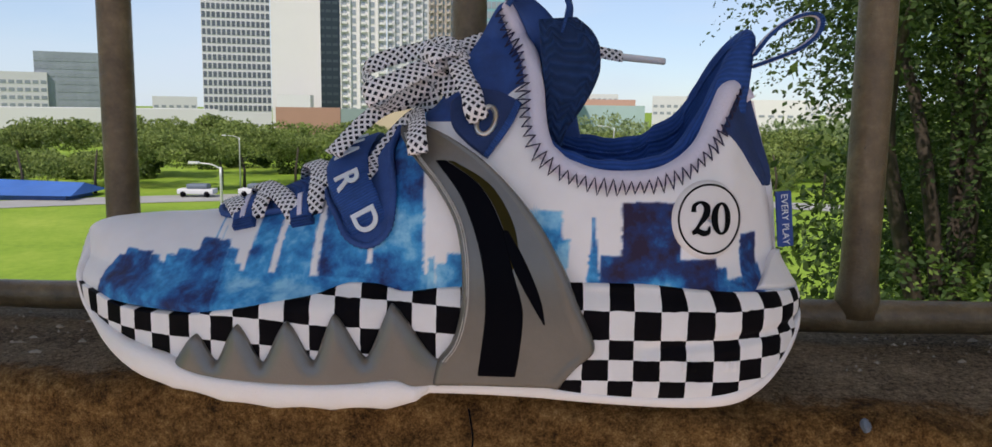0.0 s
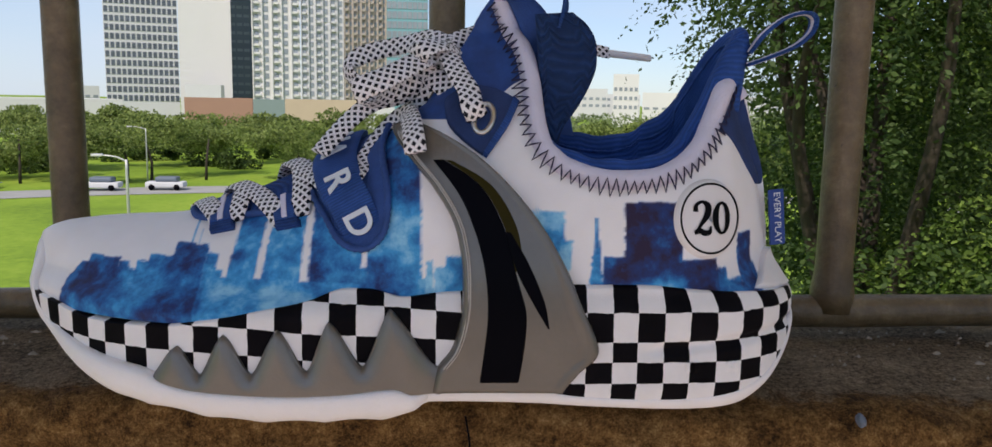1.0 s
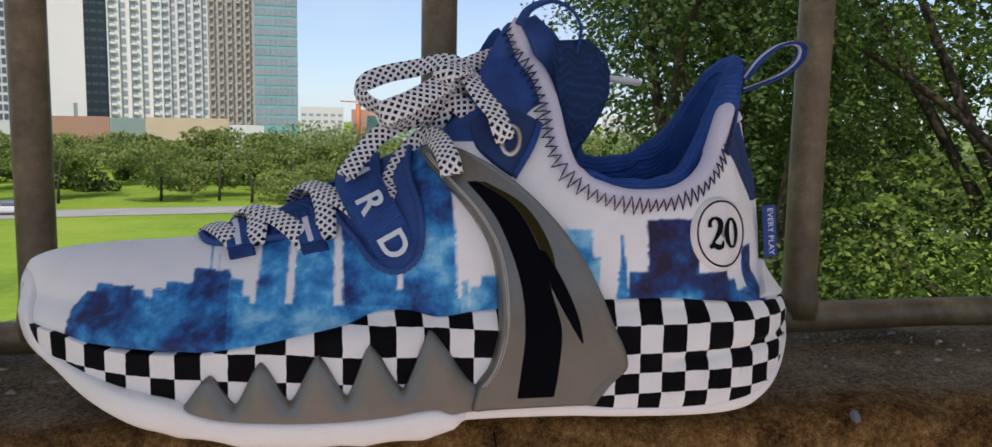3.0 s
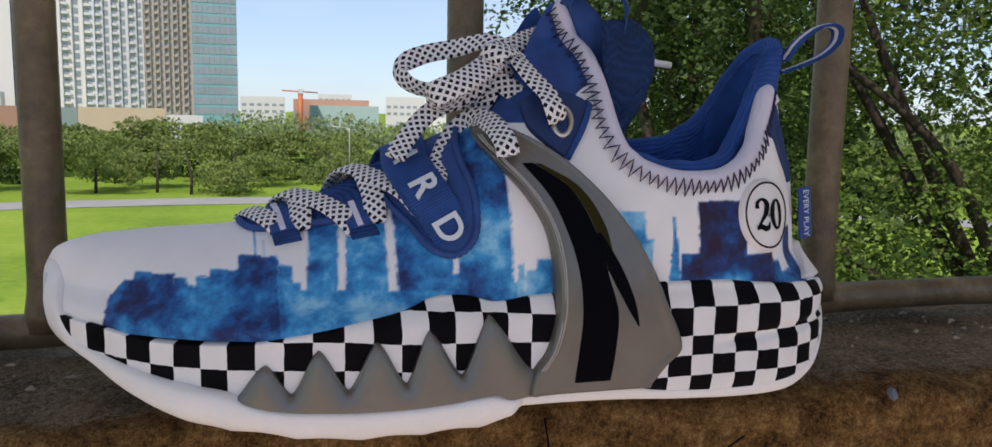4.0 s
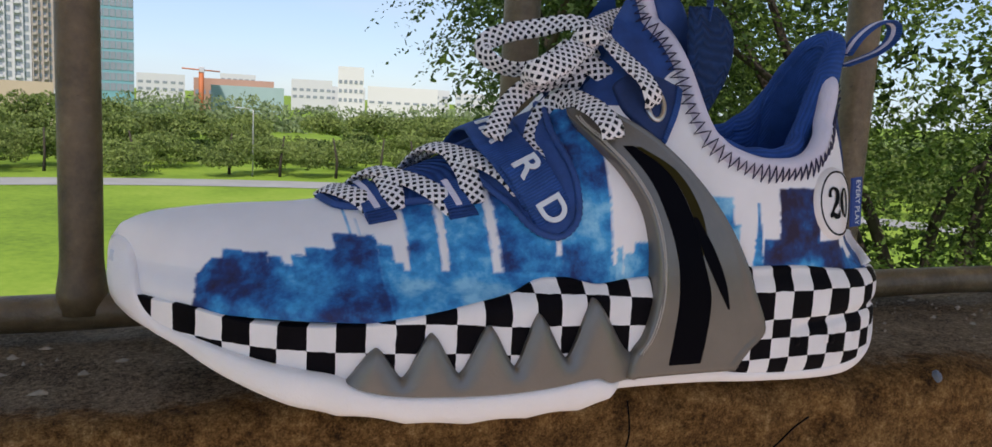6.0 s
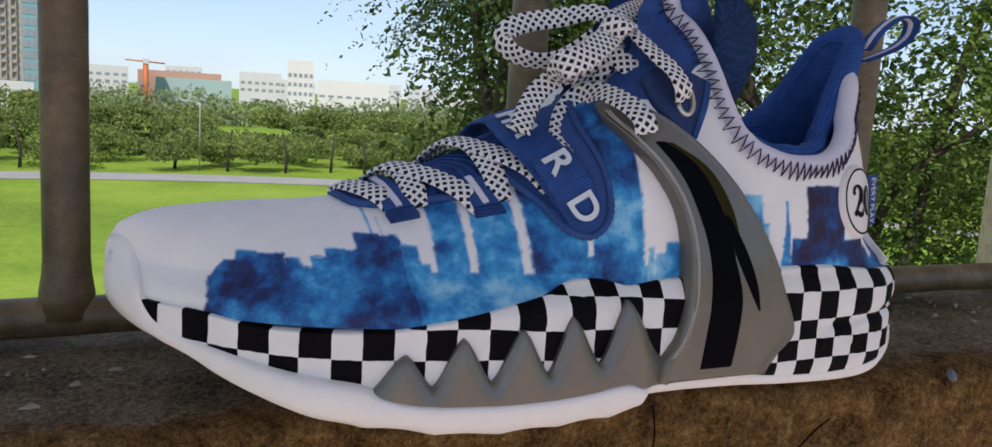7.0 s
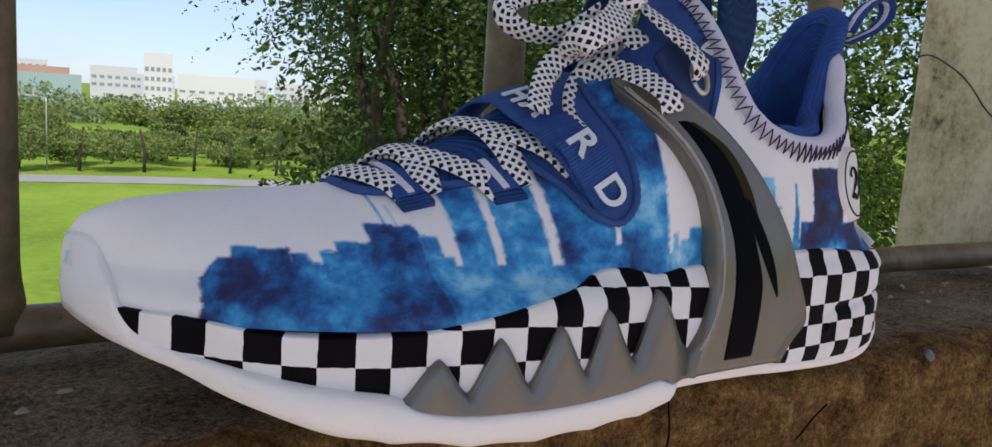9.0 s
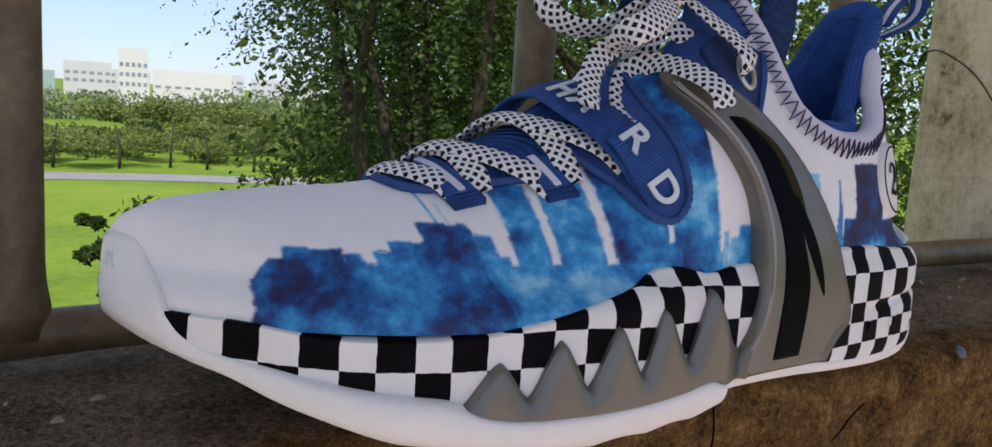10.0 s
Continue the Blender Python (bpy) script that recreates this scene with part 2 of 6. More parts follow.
def shell(lo, hi, h, rows, s=-1, xs=XS):
    v = np.linspace(0, 1, rows)
    xi = np.repeat(xs[:, None], rows, 1)
    X = xi
    for _ in range(8):
        Z = lo(X) * (1 - v) + hi(X) * v
        X = 0.5 * X + 0.5 * lean_in(xi, Z)
    return X, Z, skin(X, Z, h, s)


# ---- the shoe's own materials ----
def nodes_of(name, rough=0.5, metal=0.0, spec=0.5):
    m = bpy.data.materials.new(name)
    m.use_nodes = True
    b = m.node_tree.nodes["Principled BSDF"]
    b.inputs["Roughness"].default_value, b.inputs["Metallic"].default_value = rough, metal
    b.inputs["Specular IOR Level"].default_value = spec
    return m, m.node_tree.nodes, m.node_tree.links, b


def mth(n, l, op, a, b=None, c=None):
    k = n.new("ShaderNodeMath")
    k.operation = op
    for i, v in enumerate((a, b, c)):
        if v is None:
            continue
        if isinstance(v, (int, float)):
            k.inputs[i].default_value = v
        else:
            l.new(v, k.inputs[i])
    return k.outputs[0]


def noise_tex(n, l, vec, scale, detail=6.0, rough=0.6):
    t = n.new("ShaderNodeTexNoise")
    t.inputs["Scale"].default_value, t.inputs["Detail"].default_value, t.inputs["Roughness"].default_value = scale, detail, rough
    if vec is not None:
        l.new(vec, t.inputs["Vector"])
    return t.outputs["Fac"]


def ramp(n, l, fac, stops):
    r = n.new("ShaderNodeValToRGB")
    e = r.color_ramp.elements
    while len(e) < len(stops):
        e.new(0.5)
    for k, (p, c) in zip(e, stops):
        k.position, k.color = p, (*c, 1)
    l.new(fac, r.inputs["Fac"])
    return r.outputs["Color"]


def mix_col(n, l, fac, a, b):
    k = n.new("ShaderNodeMix")
    k.data_type = "RGBA"
    for key, v in (("Factor", fac), ("A", a), ("B", b)):
        if isinstance(v, tuple):
            k.inputs[key].default_value = (*v, 1)
        elif isinstance(v, (int, float)):
            k.inputs[key].default_value = v
        else:
            l.new(v, k.inputs[key])
    return k.outputs["Result"]


def add_bump(n, l, b, height, dist):
    k = n.new("ShaderNodeBump")
    k.inputs["Distance"].default_value = dist
    l.new(height, k.inputs["Height"])
    l.new(k.outputs["Normal"], b.inputs["Normal"])


def upper_material():
    m, n, l, b = nodes_of("printed_upper", 0.6, spec=0.3)
    co = n.new("ShaderNodeTexCoord").outputs["Object"]
    ink, deep = n.new("ShaderNodeAttribute"), n.new("ShaderNodeAttribute")
    ink.attribute_name, deep.attribute_name = "ink", "deep"
    cloud = noise_tex(n, l, co, 30, 8, 0.62)
    cloud2 = noise_tex(n, l, co, 130, 5, 0.6)
    c = mth(n, l, "ADD", mth(n, l, "MULTIPLY", cloud, 0.72), mth(n, l, "MULTIPLY", cloud2, 0.28))
    c = mth(n, l, "SUBTRACT", c, mth(n, l, "MULTIPLY", deep.outputs["Fac"], 0.12))
    blue = ramp(n, l, c, [(0.30, (0.020, 0.010, 0.040)), (0.37, (0.012, 0.035, 0.15)), (0.43, (0.010, 0.13, 0.38)), (0.50, (0.035, 0.31, 0.64)), (0.59, (0.28, 0.61, 0.82))])
    white = ramp(n, l, noise_tex(n, l, co, 30), [(0.35, (0.80, 0.77, 0.78)), (0.65, (0.86, 0.83, 0.84))])
    cuff = n.new("ShaderNodeAttribute")
    cuff.attribute_name = "cuff"
    edge = ramp(n, l, cuff.outputs["Fac"], [(0.46, (0, 0, 0)), (0.54, (1, 1, 1))])
    navy = ramp(n, l, noise_tex(n, l, co, 120), [(0.3, (0.014, 0.045, 0.17)), (0.7, (0.022, 0.078, 0.28))])
    l.new(mix_col(n, l, edge, mix_col(n, l, ink.outputs["Fac"], white, blue), navy), b.inputs["Base Color"])
    add_bump(n, l, b, noise_tex(n, l, co, 2400, 2), 0.00012)
    return m


def check_material():
    """Black and white squares laid out along the midsole."""
    m, n, l, b = nodes_of("checkered_midsole", 0.5, spec=0.03)
    uv = n.new("ShaderNodeUVMap")
    uv.uv_map = "UVMap"
    sep = n.new("ShaderNodeSeparateXYZ")
    l.new(uv.outputs["UV"], sep.inputs["Vector"])
    co = n.new("ShaderNodeTexCoord").outputs["Object"]
    w = mth(n, l, "MULTIPLY", mth(n, l, "SUBTRACT", noise_tex(n, l, co, 260, 2), 0.5), 0.09)
    a = mth(n, l, "FLOOR", mth(n, l, "ADD", sep.outputs["X"], w))
    c = mth(n, l, "FLOOR", mth(n, l, "ADD", sep.outputs["Y"], w))
    par = mth(n, l, "FLOORED_MODULO", mth(n, l, "ADD", a, c), 2.0)
    blotch = noise_tex(n, l, co, 60)
    white = ramp(n, l, blotch, [(0.3, (0.72, 0.70, 0.71)), (0.7, (0.80, 0.78, 0.79))])
    black = ramp(n, l, blotch, [(0.3, (0.003, 0.003, 0.004)), (0.7, (0.007, 0.006, 0.008))])
    l.new(mix_col(n, l, par, black, white), b.inputs["Base Color"])
    add_bump(n, l, b, noise_tex(n, l, co, 1500, 2), 0.0001)
    return m


def lace_material():
    m, n, l, b = nodes_of("braided_lace", 0.85, spec=0.2)
    uv = n.new("ShaderNodeUVMap")
    uv.uv_map = "UVMap"
    sep = n.new("ShaderNodeSeparateXYZ")
    l.new(uv.outputs["UV"], sep.inputs["Vector"])
    p = mth(n, l, "FRACT", mth(n, l, "ADD", sep.outputs["X"], sep.outputs["Y"]))
    q = mth(n, l, "FRACT", mth(n, l, "SUBTRACT", sep.outputs["X"], sep.outputs["Y"]))
    dp = mth(n, l, "ABSOLUTE", mth(n, l, "SUBTRACT", p, 0.5))
    dq = mth(n, l, "ABSOLUTE", mth(n, l, "SUBTRACT", q, 0.5))
    far_ = mth(n, l, "MAXIMUM", dp, dq)
    dark = mth(n, l, "LESS_THAN", far_, 0.29)
    l.new(mix_col(n, l, dark, (0.78, 0.75, 0.77), (0.008, 0.009, 0.016)), b.inputs["Base Color"])
    add_bump(n, l, b, mth(n, l, "MINIMUM", far_, 0.4), 0.0007)
    return m


def ribbed(name, col, step, across=True, rough=0.75, depth=0.0006):
    """Textile ribs along or across a band, from its own layout."""
    m, n, l, b = nodes_of(name, rough, spec=0.25)
    uv = n.new("ShaderNodeUVMap")
    uv.uv_map = "UVMap"
    sep = n.new("ShaderNodeSeparateXYZ")
    l.new(uv.outputs["UV"], sep.inputs["Vector"])
    co = n.new("ShaderNodeTexCoord").outputs["Object"]
    wob = mth(n, l, "MULTIPLY", noise_tex(n, l, co, 300, 3), 0.0012)
    s = mth(n, l, "SINE", mth(n, l, "MULTIPLY", mth(n, l, "ADD", sep.outputs["X" if across else "Y"], wob), 2 * math.pi / step))
    tone = noise_tex(n, l, co, 150, 5)
    base = ramp(n, l, tone, [(0.3, tuple(c * 0.7 for c in col)), (0.7, tuple(c * 1.15 for c in col))])
    l.new(mix_col(n, l, mth(n, l, "MULTIPLY_ADD", s, 0.25, 0.3), base, tuple(c * 0.42 for c in col)), b.inputs["Base Color"])
    add_bump(n, l, b, s, depth)
    return m


NAVY = (0.020, 0.072, 0.27)
M["upper"] = upper_material()
M["check"] = check_material()
M["lace"] = lace_material()
M["webbing"] = ribbed("blue_webbing", (0.024, 0.085, 0.31), 0.0011, True, 0.75, 0.00012)
M["quilt"] = ribbed("blue_quilted_lining", (0.022, 0.085, 0.33), 0.0021, False, 0.8, 0.00012)
M["rope"] = ribbed("blue_cord", (0.018, 0.06, 0.22), 0.0016, True, 0.8, 0.00018)
M["mesh_knit"] = ribbed("dark_knit", (0.012, 0.04, 0.13), 0.0042, True, 0.9, 0.0004)
M["gusset"] = ribbed("blue_gusset", (0.02, 0.07, 0.26), 0.0028, True, 0.85, 0.0003)
M["binding"] = mat("lavender_binding", (0.66, 0.62, 0.74), 0.8, vary=0.08, scale=80, bump=0.0004, bump_scale=900)
M["thread"] = mat("navy_thread", (0.018, 0.016, 0.06), 0.8)
M["metal"] = mat("eyelet_metal", (0.62, 0.6, 0.57), 0.3, metal=0.9, vary=0.1)
M["strap"] = mat("grey_wing_plastic", (0.165, 0.152, 0.136), 0.27, metal=0.4, vary=0.16, scale=45, bump=0.00012, bump_scale=500)
M["wing_edge"] = mat("pale_wing_edge", (0.42, 0.39, 0.36), 0.3, vary=0.1)
M["gloss_black"] = mat("gloss_black", (0.003, 0.003, 0.005), 0.3, vary=0.1, spec=0.02)
M["olive"] = mat("olive_strip", (0.030, 0.024, 0.004), 0.3, vary=0.3, scale=50, spec=0.04)
M["patch_white"] = mat("patch_white", (0.76, 0.72, 0.72), 0.5, vary=0.04)
M["letter"] = mat("raised_letter", (0.66, 0.70, 0.76), 0.5, vary=0.05)
M["navy_dark"] = mat("dark_navy_textile", (0.012, 0.038, 0.14), 0.8, vary=0.3, scale=150, bump=0.0003, bump_scale=1500)
M["tag"] = mat("blue_tag", (0.015, 0.055, 0.25), 0.7, vary=0.2, scale=200)


# ---- body of the shoe ----
def ink_at(x, z):
    """The printed skyline: how much ink, and how dark. Towers as slanted blocks, then the white gaps between them."""
    # left and right at the foot, left and right at the top, foot, top, darkness
    blocks = [(-0.1705, -0.012, -0.1672, -0.012, 0.03, 0.0475, 0.1), (-0.1675, -0.14, -0.1650, -0.14, 0.047, 0.0503, 0.2), (-0.1652, -0.14, -0.1622, -0.14, 0.05, 0.0534, 0.25), (-0.1600, -0.1446, -0.1585, -0.1446, 0.052, 0.0562, 0.3),
              (-0.1450, -0.1405, -0.1448, -0.1405, 0.05, 0.0552, 0.3), (-0.1410, -0.1360, -0.1408, -0.1360, 0.047, 0.0527, 0.3), (-0.1378, -0.1215, -0.1374, -0.1215, 0.047, 0.0557, 0.5), (-0.1330, -0.1215, -0.1325, -0.1215, 0.05, 0.0580, 0.6),
              (-0.1240, -0.1095, -0.1226, -0.1090, 0.047, 0.0624, 0.75), (-0.1100, -0.1055, -0.1095, -0.1040, 0.047, 0.0598, 0.3), (-0.1060, -0.1020, -0.1060, -0.1020, 0.04, 0.0546, 0.1),
              (-0.1004, -0.0897, -0.0974, -0.0868, 0.052, 0.0735, 0.05), (-0.0872, -0.0722, -0.0826, -0.0706, 0.0505, 0.085, 0.15), (-0.0692, -0.0494, -0.0668, -0.0494, 0.0525, 0.1, 0.5), (-0.108, -0.045, -0.108, -0.045, 0.04, 0.0525, 0.05), (-0.0500, -0.0470, -0.0500, -0.0470, 0.04, 0.0585, 0.4), (-0.0475, -0.0272, -0.0475, -0.0285, 0.04, 0.13, 0.55),
              (-0.0285, -0.0235, -0.0285, -0.0235, 0.04, 0.0545, 0.4), (-0.0262, -0.0228, -0.0255, -0.0235, 0.05, 0.0612, 0.0), (-0.0230, -0.012, -0.0228, -0.012, 0.04, 0.0590, 0.2), (-0.0190, -0.010, -0.0187, -0.010, 0.04, 0.0630, 0.3),
              (0.000, 0.0255, 0.000, 0.0247, 0.04, 0.0797, -0.2), (0.024, 0.0262, 0.024, 0.0276, 0.055, 0.0690, 0.0), (0.0335, 0.0392, 0.0349, 0.0384, 0.05, 0.0640, 0.35), (0.0352, 0.0382, 0.0362, 0.0372, 0.063, 0.0735, 0.5), (0.0385, 0.0480, 0.0392, 0.0480, 0.04, 0.0637, 0.9),
              (0.0468, 0.0697, 0.0472, 0.0697, 0.04, 0.0832, 1.3), (0.0640, 0.0885, 0.0640, 0.0885, 0.04, 0.0585, 0.9), (0.0640, 0.0840, 0.0640, 0.0840, 0.04, 0.0622, 1.1), (0.0880, 0.0950, 0.0880, 0.0950, 0.04, 0.0545, 0.9), (0.0943, 0.1035, 0.0949, 0.1030, 0.04, 0.0706, 1.3), (0.1020, 0.1050, 0.1020, 0.1042, 0.04, 0.0585, 1.0)]
    ink, deep = np.zeros_like(x), np.zeros_like(x)
    flat = list(zip(x.ravel(), z.ravel()))
    wob = np.array([noise.noise(Vector((a * 160, b * 160, 2.0))) for a, b in flat]).reshape(x.shape)
    step = np.array([noise.cell(Vector((a * 420, b * 700, 5.0))) for a, b in flat]).reshape(x.shape)
    for x0, x1, x2, x3, foot, top, d in blocks:
        k = 0.00045
        e = wob * 0.0002 + (step - 0.5) * 0.0003
        t = np.clip((z - foot) / (top - foot), 0, 1)
        left, right = x0 + (x2 - x0) * t, x1 + (x3 - x1) * t
        inside = smooth(left - k, left + k, x + e) * smooth(right + k, right - k, x + e) * smooth(top + k, top - k, z + e)
        ink = np.maximum(ink, inside)
        deep = deep * (1 - inside) + d * inside
    for sx, tall, wide in ((0.0367, 0.0775, 0.0007), (-0.1165, 0.0735, 0.00025), (-0.1135, 0.0670, 0.0002)):
        ink = np.maximum(ink, smooth(wide + 0.0003, wide, np.abs(x - sx)) * smooth(tall + 0.0005, tall, z) * smooth(0.05, 0.055, z) * 0.85)
    # smoke drifts between the towers' feet, and the tops of two towers are almost black
    deep = deep + 0.9 * smooth(0.066, 0.0705, z) * smooth(-0.1, -0.097, x) * smooth(-0.0845, -0.087, x)
    deep = deep - 0.9 * smooth(0.059, 0.051, z) * smooth(0.045, 0.05, x) * smooth(0.078, 0.066, x)
    return ink, deep


def build_upper():
    lo = curve([(-0.193, 0.037), (0.1250, 0.04)])
    fine = np.sort(np.concatenate([stations(420), np.linspace(-0.17, 0.105, 300)]))
    fine = fine[np.concatenate([[True], np.diff(fine) > 2e-5])]
    rows = 120
    for s, name in ((-1, "upper"), (1, "inner_side")):
        xs = fine if s < 0 else XS
        top = collar_top if s < 0 else (lambda q: collar_top(q) - 0.03 * smooth(0.045, 0.08, q))
        X, Z, P = shell(lo, top, 0.0, rows, s, xs)
        me = mesh_of(name, P.reshape(-1, 3), grid_faces(len(xs), rows, flip=(s > 0)))
        if s < 0:
            ink, deep = ink_at(X, Z)
        else:
            ink, deep = np.zeros_like(X), np.zeros_like(X)
        line = curve([(-0.03, 0.1120), (-0.012, 0.1130), (0.000, 0.1195), (0.008, 0.1262), (0.02, 0.1300)])
        cuff = smooth(-0.003, 0.003, Z - line(X)) * smooth(-0.031, -0.027, X) * smooth(0.024, 0.022, X)
        for key, v in (("ink", ink), ("deep", deep), ("cuff", cuff)):
            me.attributes.new(key, "FLOAT", "POINT").data.foreach_set("value", v.ravel().astype(np.float32))
        ob = part(name, me, M["upper"], shoe, "white knit with blue watercolour skyline print")


build_upper()


def build_midsole():
    xs = np.sort(np.concatenate([XS, np.linspace(0.05, 0.095, 140)]))
    row_at = curve([(-0.193, 0.0310), (-0.173, 0.0298), (-0.15, 0.0284), (-0.09, 0.0279), (-0.07, 0.0263), (-0.04, 0.0249), (-0.01, 0.0230)])
    rows = 60
    verts, faces, uv = [], [], []
    for s in (-1, 1):
        v = np.linspace(0, 1, rows)
        X = np.repeat(xs[:, None], rows, 1)
        lo, hi = rim(xs) - 0.001, check_top(xs)
        Z = lo[:, None] * (1 - v) + hi[:, None] * v
        X = lean_in(X, Z)
        # a soft crease in the heel's side, and a rolled top edge
        crease = -0.0018 * np.exp(-((Z - (0.0295 + 0.10 * np.clip(X - 0.06, -0.03, 0.06))) / 0.0022) ** 2) * smooth(0.05, 0.062, X)
        for bx in (0.056, 0.0715, 0.0745, 0.087, 0.09):
            crease = crease + 0.0007 * smooth(0.0012, 0.0008, np.abs(X - bx)) * smooth(0.002, 0.0015, np.abs(Z - 0.0232))
        h = 0.0017 + crease - 0.0035 * smooth(0.95, 1.0, v)[None, :]
        P = skin(X, Z, h, s)
        off = len(verts)
        verts += list(P.reshape(-1, 3))
        arc = np.concatenate([[0], np.cumsum(np.hypot(np.diff(xs), np.diff(side(xs, 0.035 + 0 * xs, s))))])
        cols = [-0.1850, -0.1796, -0.1733, -0.1667, -0.1592, -0.1512, -0.1436, -0.1350, -0.1266, -0.1177, -0.1085, -0.0993, -0.0889, -0.0794, -0.0697, -0.0603, -0.0507, -0.0407, -0.0312, -0.0221, -0.0130, -0.0035, 0.006]
        front = np.interp(xs, cols, np.arange(24, 24 + len(cols))) - np.maximum(0, np.interp(cols[0], xs, arc) - arc) / 0.0098
        heel_cols = [0.0230, 0.0330, 0.0428, 0.0520, 0.0621, 0.0718, 0.0821, 0.0920, 0.1012, 0.1100, 0.1165, 0.1205, HEEL]
        U = np.where(xs < 0.0, front, np.interp(xs, heel_cols, np.arange(48, 48 + len(heel_cols))))
        V = np.where(X < 0.0, (Z - row_at(X)) / 0.0099 + 20, np.interp(Z, [0.0087, 0.0168, 0.0249, 0.0325, 0.0434, 0.0545], [16, 17, 18, 19, 20, 21]))
        uv += list(np.stack([np.repeat(U[:, None], rows, 1), V], -1).reshape(-1, 2))
        faces += [tuple(i + off for i in f) for f in grid_faces(len(xs), rows, flip=(s > 0))]
    part("midsole", mesh_of("midsole", verts, faces, uv), M["check"], shoe, "black and white checkered foam midsole")


build_midsole()


def build_outsole(name, xs, proud, bumps):
    """A closed tread: side wall, rounded lower edge and flat bottom."""
    top, low = rim(xs), tread(xs)
    wave = bumps * np.abs(np.sin((xs + 0.02) * math.pi / 0.021)) * smooth(-0.14, -0.12, xs) if bumps else 0 * xs
    low = low + wave
    if bumps:
        proud = proud * np.sqrt(np.clip((-0.0240 - xs) / 0.006, 0.03, 1)) * (0.30 + 0.70 * smooth(-0.19, -0.135, xs))
    else:
        proud = proud + 0 * xs
    ring = []
    prof = [(1.0, -0.002), (1.0, 0.45), (0.93, 0.85), (0.8, 1.0), (0.55, 1.05), (0.3, 1.0), (0.12, 0.75), (0.03, 0.3), (0.0, -0.6), (0.0, -2.5)]
    for s, seq in ((-1, prof), (1, prof[::-1])):
        for f, k in seq:
            z = low + (top - low) * f
            p = skin(toe_in(np.clip(xs, TOE, HEEL), z), z, proud * k, s)
            ring.append(p)
    R = np.stack(ring, 1)
    n, m = R.shape[:2]
    faces = grid_faces(n, m, False, True)
    faces += [tuple(range(m)), tuple(reversed(range((n - 1) * m, n * m)))]
    part(name, mesh_of(name, R.reshape(-1, 3), faces), M["white_rubber"], shoe, "white textured rubber tread")


build_outsole("forefoot_outsole", np.concatenate([XS[XS < -0.03], np.linspace(-0.03, -0.0248, 8)]), 0.0058, 0.0018)
build_outsole("heel_outsole", np.concatenate([[-0.0275], XS[XS > -0.027]]), 0.0022, 0.0)


# ---- pieces laid on the skin ----
def strip(left, right, n=60, m=17, lift=0.002, lip=1.0, top=None, ends=True):
    """A raised piece between two edges, each a list of (x, z) stations from one end to the other."""
    def track(pts):
        p = np.array(pts, float)
        d = np.concatenate([[0], np.cumsum(np.hypot(*np.diff(p, axis=0).T))])
        d /= d[-1]
        return curve(list(zip(d, p[:, 0]))), curve(list(zip(d, p[:, 1])))
    lx, lz = track(left)
    rx, rz = track(right)
    u = np.linspace(0, 1, n)
    v = np.concatenate([[0, 0.004, 0.02, 0.05, 0.09], np.linspace(0.14, 0.86, m - 10), [0.91, 0.95, 0.98, 0.996, 1]])
    hv = np.concatenate([[-0.4, 0.4, 0.8 * lip, lip, 1.0], np.ones(m - 10), [1.0, lip, 0.8 * lip, 0.4, -0.4]])
    hu = np.ones(n)
    if ends:
        hu[0] = hu[-1] = -0.2
        hu[1] = hu[-2] = 0.7
    X = lx(u)[:, None] * (1 - v) + rx(u)[:, None] * v
    Z = lz(u)[:, None] * (1 - v) + rz(u)[:, None] * v
    H = lift * np.minimum(hv[None, :], hu[:, None] * 2) if ends else lift * np.repeat(hv[None, :], n, 0)
    base = top if top else 0.0
    P = skin(X, Z, base + H)
    arc = np.cumsum(np.concatenate([[0], np.linalg.norm(np.diff(P[:, m // 2], axis=0), axis=1)]))
    wid = np.linalg.norm(P[:, -1] - P[:, 0], axis=1).mean()
    uv = np.stack([np.repeat(arc[:, None], m, 1), np.repeat(v[None, :] * wid, n, 0)], -1)
    return mesh_of("piece", P.reshape(-1, 3), grid_faces(n, m, flip=True), uv.reshape(-1, 2))


